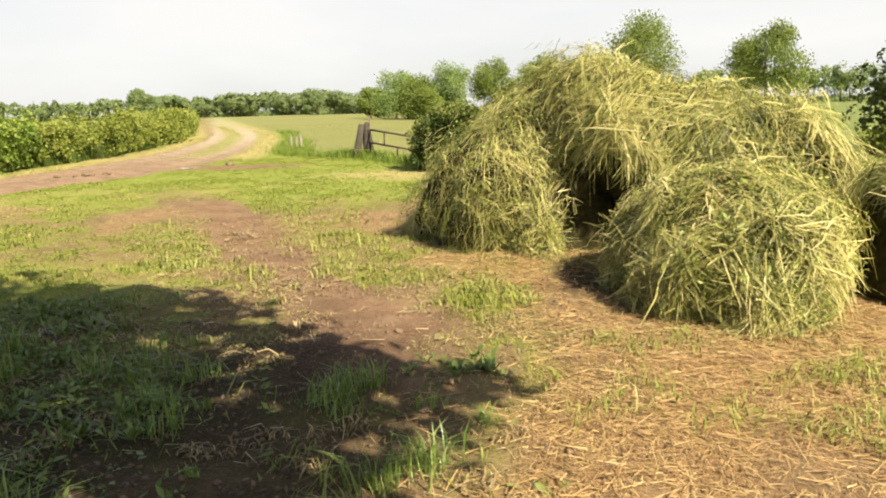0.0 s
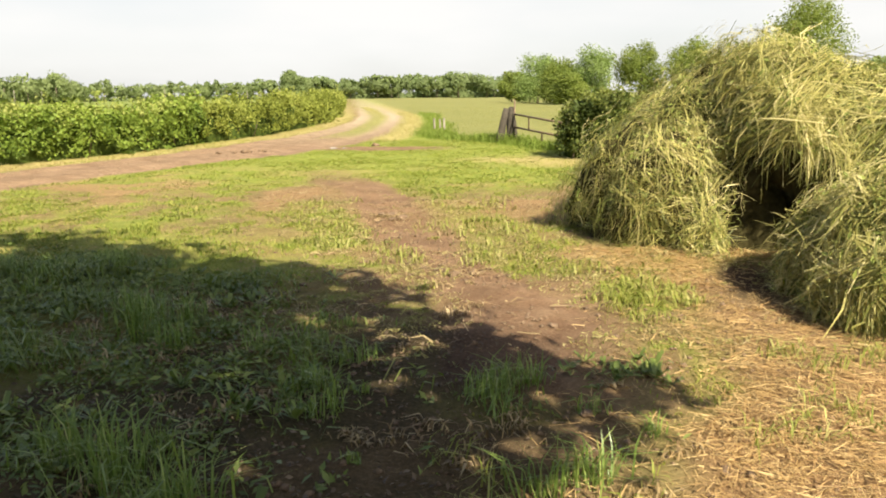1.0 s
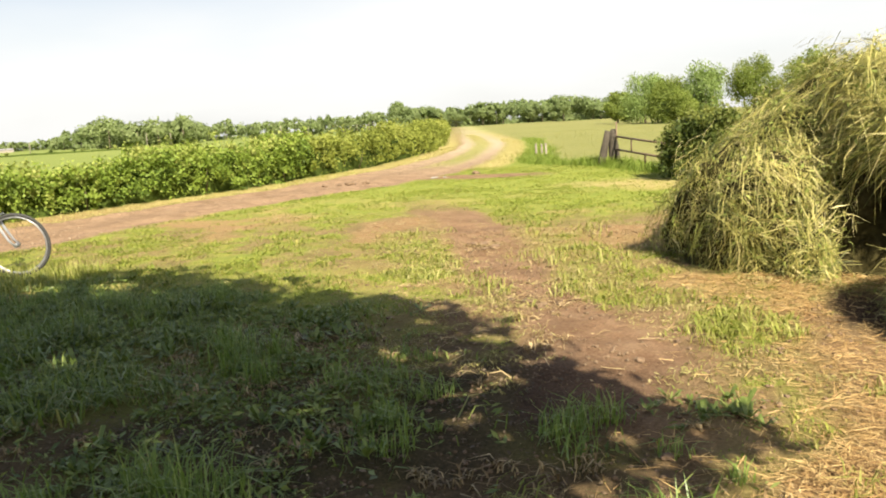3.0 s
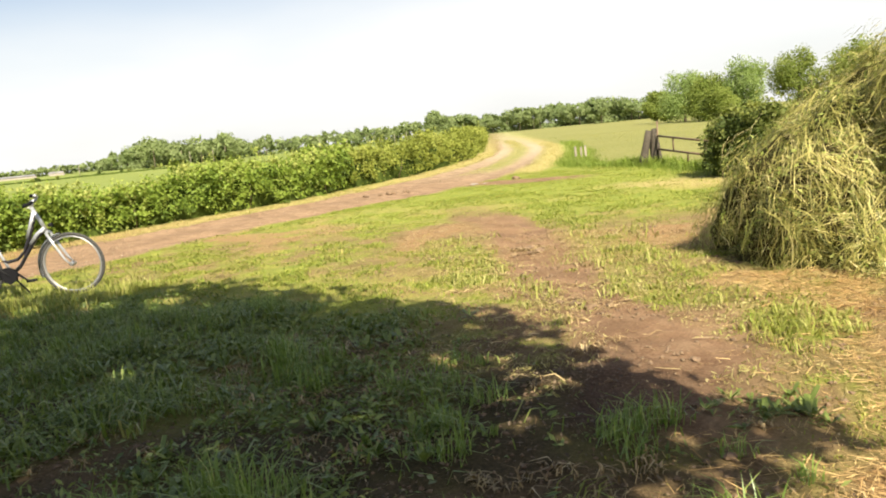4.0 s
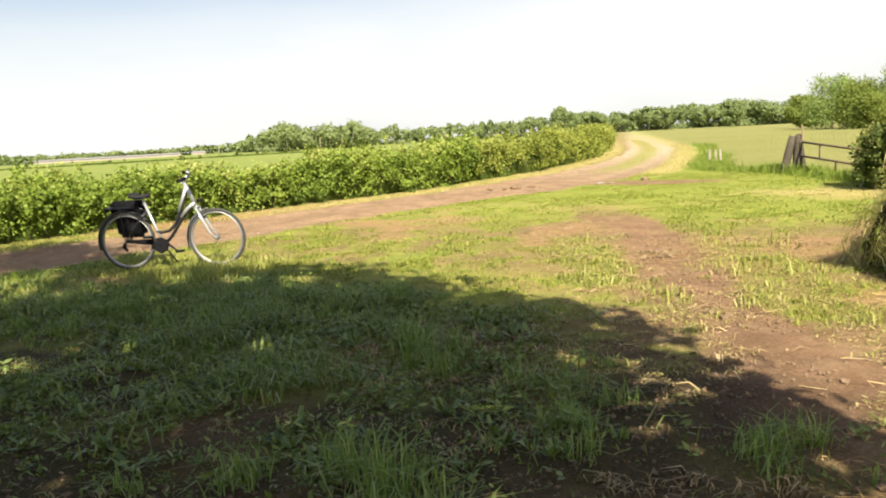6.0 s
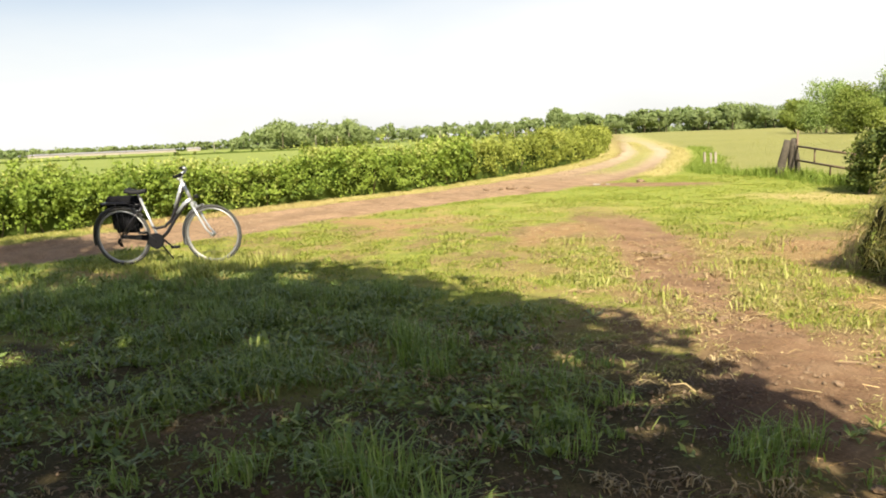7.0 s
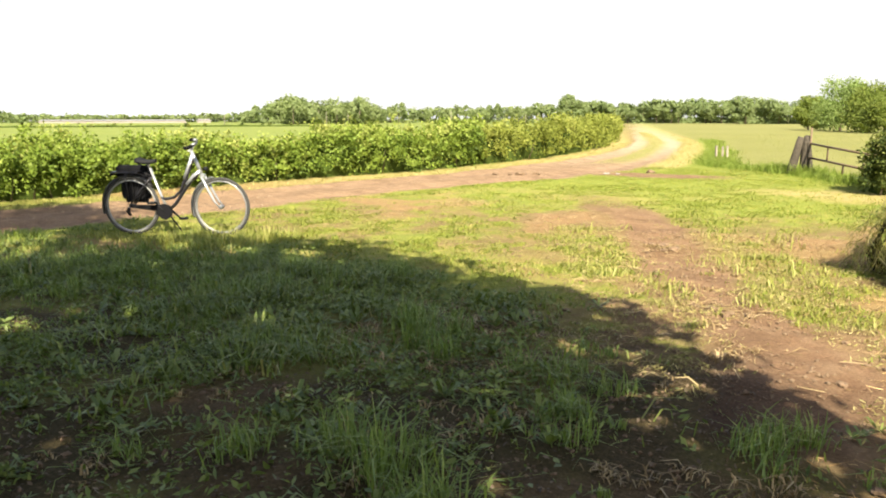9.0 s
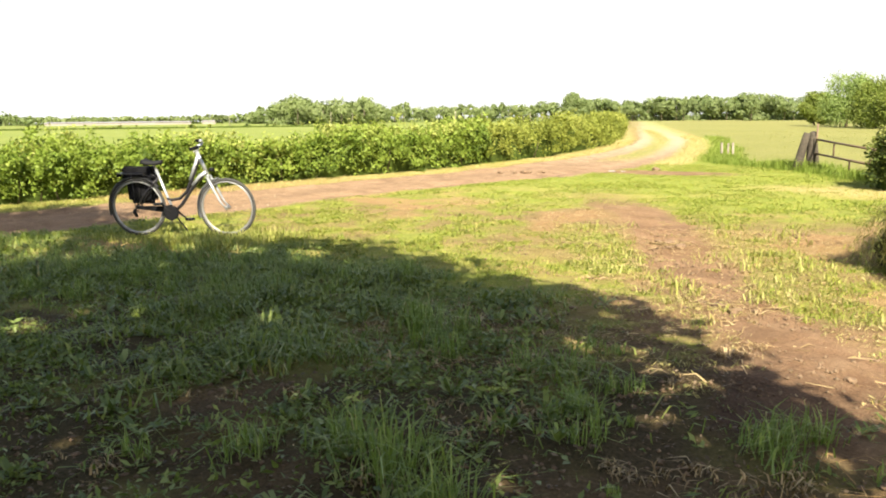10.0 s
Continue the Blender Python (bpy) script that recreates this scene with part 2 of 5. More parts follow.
def plain(name, color, rough=0.5, metal=0.0, vary=0.25, scale=30, bump=0.0, spec=0.5):
    m = Nodes(name)
    f = m.noise(scale, 4)
    dark = tuple(c * (1 - vary) for c in color)
    col = m.ramp(f, [(0.3, dark), (0.7, color)])
    m.done(col, rough, metal, spec)
    if bump:
        m.bump(f, bump, 0.01)
    return m.mat


M_BARK = plain("bark", (0.2, 0.16, 0.11), 0.95, 0, 0.6, 9, 0.8)
M_TWIG = plain("hedge_twig", (0.13, 0.1, 0.06), 0.9, 0, 0.4, 12)
# near-black core colour stands in for shade between and under the stems
M_HAYCORE = plain("hay_core_shade", (0.07, 0.06, 0.024), 1.0, 0, 0.6, 14, 0.9, 0.05)
# closed inside of a hedge, its dark colour standing for shade behind leaves
M_HEDGECORE = plain("inner_shade", (0.075, 0.105, 0.022), 1.0, 0, 0.6, 6, 0.8, 0.03)
M_POST = plain("weathered_timber", (0.085, 0.069, 0.05), 0.9, 0, 0.55, 16, 0.7)
M_STAKE = plain("grey_stake", (0.33, 0.29, 0.22), 0.85, 0, 0.35, 20, 0.4)
M_GATE = plain("rusted_gate_tube", (0.25, 0.17, 0.11), 0.7, 0.3, 0.5, 18, 0.3)
M_STONE = plain("pale_stone", (0.4, 0.37, 0.34), 0.85, 0, 0.3, 8, 0.5)
M_CLOD = plain("earth_clod", (0.25, 0.165, 0.1), 1.0, 0, 0.5, 30, 0.8)
M_HUMUS = plain("dark_moist_earth", (0.2, 0.135, 0.082), 1.0, 0, 0.5, 30, 0.8)
M_TRACKCLOD = plain("pale_earth_lump", (0.42, 0.31, 0.2), 1.0, 0, 0.4, 30, 0.5)
M_SILVER = plain("silver_paint", (0.44, 0.45, 0.47), 0.32, 0.5, 0.08, 20)
M_BLACKPAINT = plain("black_paint", (0.02, 0.018, 0.022), 0.3, 0, 0.2, 20)
M_RUBBER = plain("tyre_rubber", (0.05, 0.049, 0.047), 0.9, 0, 0.3, 40)
M_WALL = plain("grey_tyre_wall", (0.27, 0.262, 0.25), 0.8, 0, 0.2, 40)
M_ALLOY = plain("alloy", (0.42, 0.42, 0.43), 0.45, 0.85, 0.1, 40)
M_GUARD = plain("grey_mudguard_paint", (0.14, 0.14, 0.145), 0.4, 0.3, 0.1, 20)
M_STEEL = plain("spoke_steel", (0.07, 0.07, 0.07), 0.6, 0.6, 0.1, 40)
M_BAG = plain("black_canvas", (0.012, 0.012, 0.014), 0.95, 0, 0.35, 60, 0.3, 0.1)
M_PLASTIC = plain("black_plastic", (0.014, 0.014, 0.015), 0.7, 0, 0.2, 30, 0.0, 0.2)
M_GREENHOUSE = plain("white_roof_sheet", (0.3, 0.28, 0.265), 0.4, 0, 0.1, 0.2)
M_CONCRETE = plain("concrete", (0.34, 0.3, 0.26), 0.9, 0, 0.2, 1)


# ---- tools ----
rng = np.random.default_rng(7)


def vnoise(x, y, seed=0):
    """Smooth lattice noise, 0 to 1."""
    xi, yi = np.floor(x).astype(np.int64), np.floor(y).astype(np.int64)
    fx, fy = x - xi, y - yi
    fx, fy = fx * fx * (3 - 2 * fx), fy * fy * (3 - 2 * fy)

    def h(a, b):
        n = (a * 374761393 + b * 668265263 + seed * 974711) & 0x7FFFFFFF
        n = ((n ^ (n >> 13)) * 1274126177) & 0x7FFFFFFF
        return ((n ^ (n >> 16)) & 0xFFFF) / 65535.0

    return (h(xi, yi) * (1 - fx) + h(xi + 1, yi) * fx) * (1 - fy) + (h(xi, yi + 1) * (1 - fx) + h(xi + 1, yi + 1) * fx) * fy


def fbm(x, y, scale, seed=0, octaves=4):
    out, amp, tot = 0, 1.0, 0
    for k in range(octaves):
        out, tot = out + amp * vnoise(x * scale + 17.3 * k, y * scale - 9.1 * k, seed + k), tot + amp
        amp, scale = amp * 0.55, scale * 2.1
    return out / tot


def smooth(a, b, v):
    t = np.clip((v - a) / (b - a), 0, 1)
    return t * t * (3 - 2 * t)


def mesh_of(name, verts, faces, mat, soft=False):
    """faces: list of index arrays, each (n, 3) or (n, 4)."""
    me = bpy.data.meshes.new(name)
    faces = [np.asarray(f, np.int32) for f in (faces if isinstance(faces, list) else [faces]) if len(f)]
    me.vertices.add(len(verts))
    me.vertices.foreach_set("co", np.asarray(verts, np.float32).ravel())
    loops = np.concatenate([f.ravel() for f in faces])
    sizes = np.concatenate([np.full(len(f), f.shape[1], np.int32) for f in faces])
    me.loops.add(len(loops))
    me.loops.foreach_set("vertex_index", loops)
    me.polygons.add(len(sizes))
    me.polygons.foreach_set("loop_start", np.concatenate([[0], np.cumsum(sizes)[:-1]]).astype(np.int32))
    if soft:
        me.polygons.foreach_set("use_smooth", np.ones(len(sizes), bool))
    me.update(calc_edges=True)
    me.materials.append(mat)
    return me


def toned_mesh(name, verts, faces, mat, tone, per):
    """A mesh whose pieces of `per` vertices each carry one tone."""
    me = mesh_of(name, verts, faces, mat)
    t = np.repeat(np.clip(tone, 0, 1), per).astype(np.float32)
    att = me.color_attributes.new("tone", "FLOAT_COLOR", "POINT")
    att.data.foreach_set("color", np.stack([t, t, t, np.ones_like(t)], 1).ravel())
    return me


def part(name, me, parent=None, label="", mat=None, kind=""):
    """Links a mesh, or a bmesh with a material, as one object under a thing."""
    if isinstance(me, bmesh.types.BMesh):
        data = bpy.data.meshes.new(name)
        me.to_mesh(data)
        me.free()
        data.materials.append(mat)
        me = data
    ob = new(name, me)
    if parent is not None:
        ob.parent = parent
    return tagged(ob, label, kind=kind)


def tube(bm, pts, r, sides=8, cap=True):
    """A tube along points; r is one radius or one for each point."""
    pts = [Vector(p) for p in pts]
    rs = [r] * len(pts) if isinstance(r, (int, float)) else r
    rings, side = [], None
    for k, p in enumerate(pts):
        d = (pts[min(k + 1, len(pts) - 1)] - pts[max(k - 1, 0)]).normalized()
        if side is None:
            side = d.orthogonal().normalized()
        side = (side - d * side.dot(d)).normalized()
        up = d.cross(side)
        rings.append([bm.verts.new(p + (side * math.cos(a) + up * math.sin(a)) * rs[k]) for a in [2 * math.pi * s / sides for s in range(sides)]])
    for a, b in zip(rings, rings[1:]):
        for s in range(sides):
            f = bm.faces.new((a[s], a[(s + 1) % sides], b[(s + 1) % sides], b[s]))
            f.smooth = True
    if cap:
        bm.faces.new(rings[0][::-1]), bm.faces.new(rings[-1])
    return bm


def ring(bm, cx, cz, r, thick, sides=8, n=48):
    loops = []
    for k in range(n):
        a = 2 * math.pi * k / n
        loops.append([bm.verts.new((cx + (r + thick * math.cos(b)) * math.cos(a), thick * math.sin(b), cz + (r + thick * math.cos(b)) * math.sin(a)))
                      for b in [2 * math.pi * s / sides for s in range(sides)]])
    for k in range(n):
        a, b = loops[k], loops[(k + 1) % n]
        for s in range(sides):
            bm.faces.new((a[s], a[(s + 1) % sides], b[(s + 1) % sides], b[s])).smooth = True
    return bm


def box(bm, lo, hi, bevel=0.0):
    m = Matrix.Translation([(a + b) / 2 for a, b in zip(lo, hi)]) @ Matrix.Diagonal([b - a for a, b in zip(lo, hi)] + [1])
    made = bmesh.ops.create_cube(bm, size=1, matrix=m)
    if bevel:
        edges = {e for v in made["verts"] for e in v.link_edges}
        bmesh.ops.bevel(bm, geom=list(edges), offset=bevel, segments=2, affect="EDGES")
    return bm


def unit(v):
    return v / np.maximum(np.linalg.norm(v, axis=-1, keepdims=True), 1e-9)


def blades(root, height, width, lean, heading=None):
    """Grass blades: a bent quad and a tip each. Arrays of one length."""
    n = len(root)
    a = rng.uniform(0, 2 * np.pi, n) if heading is None else heading
    d = np.stack([np.cos(a), np.sin(a), 0 * a], 1)
    s = np.stack([-np.sin(a), np.cos(a), 0 * a], 1) * (width / 2)[:, None]
    up = np.array([0, 0, 1.0])
    mid = root + up * (height * 0.55)[:, None] + d * (lean * height * 0.25)[:, None]
    tip = root + up * (height * np.clip(1 - 0.35 * lean, 0.15, 1))[:, None] + d * (lean * height)[:, None]
    root = root - up * 0.01
    v = np.stack([root - s, root + s, mid + s * 0.8, mid - s * 0.8, tip], 1).reshape(-1, 3)
    k = np.arange(n)[:, None] * 5
    return v, [k + [0, 1, 2, 3], k + [3, 2, 4]]


def leaves(at, normal, size, stretch=1.6):
    """Rhombic leaves, folded a little along the middle."""
    n = len(at)
    r = unit(rng.normal(size=(n, 3)))
    u = unit(r - normal * (r * normal).sum(1, keepdims=True))
    w = np.cross(normal, u)
    L, W = (size * stretch / 2)[:, None], (size / 2)[:, None]
    fold = normal * W * 0.35
    v = np.stack([at - u * L, at + w * W + fold, at + u * L, at - w * W + fold], 1).reshape(-1, 3)
    k = np.arange(n)[:, None] * 4
    return v, [k + [0, 1, 2], k + [0, 2, 3]]


# ---- the plan of the ground ----
RY = np.array([-60, -20, 0, 5, 8, 11, 13.2, 16, 18, 20.5, 24, 28, 36, 46, 65, 117, 190, 400, 900.0])
R_LEFT = np.array([-26, -16.5, -12.6, -11.9, -11.6, -11.3, -10.9, -10.2, -10.0, -9.95, -9.95, -10.3, -11.9, -14.6, -20.7, -38.0, -61.5, -129, -290])
R_RIGHT = np.array([-22, -13, -10.2, -9.3, -8.65, -8.35, -7.9, -6.9, -6.5, -6.3, -6.6, -7.2, -8.9, -11.2, -17.0, -33.7, -57.0, -124, -285])
PATH_X, PATH_Y = [-0.6, -0.6, -1.13, -1.37, -2.1, -3.3, -4.3, -5.6], [3.2, 4.6, 5.6, 6.0, 7.7, 10.3, 12.0, 14.0]


def band(x, y, way, half):
    """1 along a strip of ground that runs up the yard through the places of `way`, 0 beside it."""
    wx, wy = [p[0] for p in way], [p[1] for p in way]
    return smooth(1.25, 0.6, np.abs(x - np.interp(y, wy, wx)) / half) * smooth(wy[0] - 0.4, wy[0] + 0.1, y) * smooth(wy[-1] + 0.5, wy[-1] - 0.2, y)


GRASS_STRIPS = (((-1.5, 5.1), (-2.0, 6.0), (-2.5, 6.9), (-3.0, 7.8), (-3.4, 8.8)), ((-0.4, 5.4), (-0.9, 6.3), (-1.1, 7.0), (-1.45, 8.2), (-1.7, 9.2)))
DRY_STRIP = ((-3.3, 6.2), (-3.5, 7.2), (-3.8, 8.6), (-4.3, 10.0))


def zones(x, y):
    """Bare earth, dry straw, sown field, lushness and the road, each 0 to 1."""
    x, y = np.asarray(x, float), np.asarray(y, float)
    wob = (fbm(x, y, 0.9, 3) - 0.5) * 0.9
    l, r = np.interp(y, RY, R_LEFT), np.interp(y, RY, R_RIGHT)
    edge = np.minimum(x - l, r - x) + wob * 0.5
    road = smooth(-0.12, 0.22, edge)
    mid = (x - (l + r) / 2) / np.maximum(r - l, 0.1)
    strip = smooth(0.2, 0.08, np.abs(mid - 0.02 + wob * 0.06)) * smooth(21, 27, y)
    road_bare = road * (1 - 0.68 * strip)
    px = np.interp(y, PATH_Y, PATH_X)
    wide = np.interp(y, PATH_Y, [0.56, 0.56, 0.5, 0.5, 0.66, 0.72, 0.55, 0.5])
    path = smooth(1.15, 0.55, (np.abs(x - px) + wob * 0.55) / wide) * smooth(2.2, 3.4, y) * smooth(14.0, 10.5, y)
    patch = fbm(x, y, 0.62, 11)
    near = smooth(8.5, 5.5, y)
    trod = np.interp(y, [1.5, 2.3, 2.9, 3.56, 4.39, 5.69], [-4.2, -3.6, -3.0, -2.2, -1.8, -2.3])
    churned = smooth(-0.25, 0.25, x - trod + wob * 0.5) * smooth(0.3, -0.1, x + wob * 0.5) * smooth(1.2, 1.9, y) * smooth(5.9, 5.2, y)
    churned = churned * np.where(x < -1.1, smooth(0.3, 0.46, fbm(x, y, 2.1, 121)), 1.0)
    churned = churned * (1 - smooth(0.42, 0.2, np.hypot(x + 0.55, y - 3.22)))
    shade_bare = np.maximum(smooth(0.56, 0.66, fbm(x, y, 1.15, 11)) * near * smooth(0.9, 0.2, x) * 0.9, churned * smooth(0.2, 0.38, patch) * 0.97)
    far_bare = smooth(0.5, 0.64, 0.5 * fbm(x, y, 0.55, 23) + 0.5 * fbm(x * 0.5 + y * 0.2, y * 1.4, 0.75, 27)) * smooth(5.5, 8, y) * smooth(12.2, 10.4, y) * 0.8
    turn = smooth(1.1, 0.6, np.hypot((x + 5.3) / 2.1, (y - 18.3) / 0.95)) * 0.95
    heap = smooth(0.15, 0.75, x + wob * 0.9 + 0.42 * smooth(3.5, 2.7, y)) * smooth(6.6, 5.2, y) * smooth(-5.5, -1.5, y + wob * 2) * smooth(9, 5.5, x + wob * 2)
    fresh = np.maximum(smooth(1.0, 0.45, np.hypot((x + 0.9) / 0.75, (y - 6.75) / 0.8) + wob * 0.4), 0.2 * smooth(1.0, 0.4, np.hypot((x - 0.12) / 0.5, (y - 4.85) / 0.45) + wob * 0.4))
    strips = np.maximum(band(x + wob * 0.3, y, GRASS_STRIPS[0], 0.42), band(x + wob * 0.3, y, GRASS_STRIPS[1], 0.45))
    strips = strips * (0.35 + 0.65 * smooth(0.4, 0.6, fbm(x, y, 2.4, 145)))
    fresh = np.maximum(fresh, 0.5 * strips)
    far_bare = far_bare * (1 - fresh)
    thin = smooth(12.5, 9.0, y) * smooth(0.32, 0.52, fbm(x, y, 2.3, 71)) * 0.75 * smooth(-9.5, -8.5, x) * (1 - 0.6 * strips)
    sward = smooth(-1.9, -2.8, x + wob * 0.4) * smooth(2.7, 3.4, y + wob * 0.4) * smooth(7.0, 6.2, y)
    shade_bare, thin = shade_bare * (1 - 0.9 * sward), thin * (1 - 0.9 * sward)
    bare = np.clip(np.maximum.reduce([road_bare, path, shade_bare * 0.95, far_bare, turn, heap * 0.9 * (1 - fresh)]), 0, 1)
    dry = np.maximum(heap * (0.86 + 0.3 * (patch - 0.5)) * (0.45 + 0.55 * smooth(0.38, 0.54, fbm(x, y, 1.5, 143))), smooth(0.45, 0.58, fbm(x, y, 0.8, 31)) * 0.85 * smooth(5, 6.5, y) * smooth(15, 10, y))
    side = np.maximum(smooth(0.9, 0.35, np.abs(x - l + 0.45)), smooth(0.8, 0.35, np.abs(x - r - 0.3)) * smooth(20, 23, y))
    dry = np.maximum(dry, side * (1 - road) * 0.8 * smooth(150, 60, y))
    dry = np.maximum(dry, 0.75 * smooth(1.0, 0.5, np.hypot((x + 6.9) / 2.0, (y - 5.25) / 0.5) + wob * 0.6))
    dry = np.maximum(dry, 0.9 * band(x + wob * 0.35, y, DRY_STRIP, 0.28))
    dry = np.maximum(dry, 0.6 * smooth(1.0, 0.4, np.hypot((x + 6.3) / 1.5, (y - 6.2) / 0.6) + wob * 0.5))
    bar = smooth(1.0, 0.4, np.hypot((x + 0.2 + wob) / 3.4, (y - 14.9 + 0.18 * x) / 1.6))
    dry = np.maximum(dry, bar * 0.8)
    keen = smooth(-2.8, -3.6, x + wob * 0.5) * smooth(5.4, 6.2, y) * smooth(9.2, 7.6, y + wob)
    dry, bare = dry * (1 - 0.85 * keen), np.where(road > 0.02, bare, bare * (1 - 0.75 * keen))
    # earth bared between the heaps, coloured dark to stand in for their shadow
    gap_shade = smooth(1.15, 0.4, np.hypot((x - 0.98) / 0.36, (y - 5.45) / 0.85) + wob * 0.35)
    dry, bare = dry * (1 - gap_shade), np.maximum(bare, gap_shade)
    dry = np.clip(dry * (1 - road_bare * 0.9) * (1 - path * 0.8) * (1 - churned * 0.8) * (1 - 0.85 * fresh), 0, 1)
    fence = np.interp(x, [-200, -56.5, -28, -11.7, -7.2, -5.6, -4.6, -2.4, -0.8, 5, 40], [640, 200, 112, 52, 33, 24.6, 22.4, 20.6, 17.5, 15.5, 14])
    meadow = smooth(0.0, 0.5, (y - fence)) * smooth(0.1, 0.6, x - r)
    beyond = smooth(-1.6, -2.2, x - l)
    crop = np.maximum.reduce([meadow, beyond, smooth(38, 60, y) * (1 - road)])
    lush = np.clip(1 - bare * 1.05 - dry * 0.9 + 0.4 * fresh, 0, 1) * (1 - 0.65 * heap * (1 - fresh))
    bare = np.maximum(bare, thin * (1 - dry))
    return bare, dry, crop, lush, road


def shade_mould(x, y, under=False):
    """Dark crumbly earth trodden round the tree, with tree and heap shade coloured in."""
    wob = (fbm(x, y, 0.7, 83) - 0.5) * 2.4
    # dark oval painted on the ground where the heaps' shade falls
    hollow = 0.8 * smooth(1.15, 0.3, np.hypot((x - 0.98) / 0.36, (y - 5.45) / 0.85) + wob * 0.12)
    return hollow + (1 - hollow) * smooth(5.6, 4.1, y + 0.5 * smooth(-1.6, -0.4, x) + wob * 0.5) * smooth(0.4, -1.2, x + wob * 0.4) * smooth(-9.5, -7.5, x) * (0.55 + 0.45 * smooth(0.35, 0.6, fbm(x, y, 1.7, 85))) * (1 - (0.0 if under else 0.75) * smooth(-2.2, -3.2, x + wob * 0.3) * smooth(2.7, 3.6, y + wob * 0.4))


def lift(x, y):
    """Small unevenness of the ground, flattening out far away."""
    bare, dry, crop, lush, road = zones(x, y)
    near = smooth(45, 14, np.hypot(x, y))
    z = (fbm(x, y, 1.1, 41) - 0.5) * 0.07 + (fbm(x, y, 5.0, 43, 3) - 0.5) * 0.035
    l, r = np.interp(y, RY, R_LEFT), np.interp(y, RY, R_RIGHT)
    mid = (x - (l + r) / 2) / np.maximum(r - l, 0.1)
    rut = -0.05 * road * (smooth(0.16, 0.02, np.abs(np.abs(mid) - 0.26)))
    return z * near + rut * smooth(80, 40, y)


# one sheet, parted into its surfaces along the cells of one grid
def graded(lo, hi, step, out, grow):
    mid = np.arange(lo, hi, step)
    far, s, p = [], step, 0.0
    while p < out:
        s *= grow
        p += s
        far.append(p)
    far = np.array(far)
    return mid, far


gx_mid, gx_far = graded(-14.0, 4.0, 0.085, 3500, 1.14)
_, gx_left = graded(-14.0, 4.0, 0.085, 3500, 1.075)
gy_mid, gy_far = graded(0.5, 12.0, 0.065, 3500, 1.045)
_, gy_back = graded(0, 1, 0.06, 3500, 1.12)
GX = np.concatenate([gx_mid[0] - gx_left[::-1], gx_mid, gx_mid[-1] + gx_far])
GY = np.concatenate([gy_mid[0] - gy_back[::-1], gy_mid, gy_mid[-1] + gy_far])
gxx, gyy = np.meshgrid(GX, GY, indexing="xy")
g_bare, g_dry, g_crop, g_lush, g_road = zones(gxx, gyy)
gz = lift(gxx, gyy)
NX, NY = len(GX), len(GY)
cell = (np.arange(NY - 1)[:, None] * NX + np.arange(NX - 1)[None, :])
cx, cy = (gxx[:-1, :-1] + gxx[1:, 1:]) / 2, (gyy[:-1, :-1] + gyy[1:, 1:]) / 2
c_road = g_road[:-1, :-1] > 0.5
c_left = cx < np.interp(cy, RY, R_LEFT) - 1.9
c_pasture = (g_crop[:-1, :-1] > 0.5) & ~c_left & (cx > 3.0 + 0.1 * cy)
c_meadow = (g_crop[:-1, :-1] > 0.5) & ~c_left & ~c_pasture
SURFACES = [
    ("ground", M_GROUND, ~(c_road | c_left | c_meadow | c_pasture), "patchy grass, bare brown earth and scattered dry straw"),
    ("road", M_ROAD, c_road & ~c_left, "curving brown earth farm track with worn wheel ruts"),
    ("field", M_CROP, c_left, "flat bright green crop field behind the hedge"),
    ("meadow", M_PASTURE, c_meadow & ~c_road, "pale green hay meadow reaching to the woods"),
    ("pasture", M_GREENPASTURE, c_pasture & ~c_road, "bright green grazed pasture behind the hay heaps"),
]
g_all = np.stack([gxx, gyy, gz], -1).reshape(-1, 3)
# the darkened colour also runs under the grass in the tree's shade
g_shade_mould = shade_mould(gxx, gyy, True)
g_col = np.stack([np.maximum(g_bare, g_shade_mould * 0.9 * (1 - g_dry)), g_dry, g_crop, g_shade_mould], -1).reshape(-1, 4)
for g_name, g_mat, g_mask, g_label in SURFACES:
    idx = cell[g_mask]
    quads = np.stack([idx, idx + 1, idx + NX + 1, idx + NX], 1)
    used, inv = np.unique(quads, return_inverse=True)
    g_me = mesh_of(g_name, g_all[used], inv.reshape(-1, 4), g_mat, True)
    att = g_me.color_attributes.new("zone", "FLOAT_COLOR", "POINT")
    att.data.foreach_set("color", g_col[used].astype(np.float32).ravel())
    tagged(new(g_name, g_me), g_label, g_name, kind="structure")


# ---- hay heaps ----
UNDER = {101: 0.0, 113: 0.62, 127: 0.14, 139: 0.3}      # how far a heap draws in towards its foot
SKEW = {101: 0.7, 113: -1.0, 127: 0.13}      # how far its crest leans along x
BEND = {101: 2.3, 113: 2.0}      # how late up the slope that lean sets in


def heap_core(center, radii, seed, power=2.3, n=40):
    """A lumpy half-ellipsoid on the ground; returns vertices, quads and the surface function."""
    u, v = np.linspace(0, 2 * np.pi, n, endpoint=False), np.linspace(0, np.pi / 2, n // 2)
    uu, vv = np.meshgrid(u, v)
    p = heap_at(center, radii, seed, power, uu.ravel(), vv.ravel(), under={113: 0.3, 127: 0.2})
    rows, k = len(v), np.arange(n)
    q = np.concatenate([np.stack([r * n + k, r * n + (k + 1) % n, (r + 1) * n + (k + 1) % n, (r + 1) * n + k], 1) for r in range(rows - 1)])
    return p, q


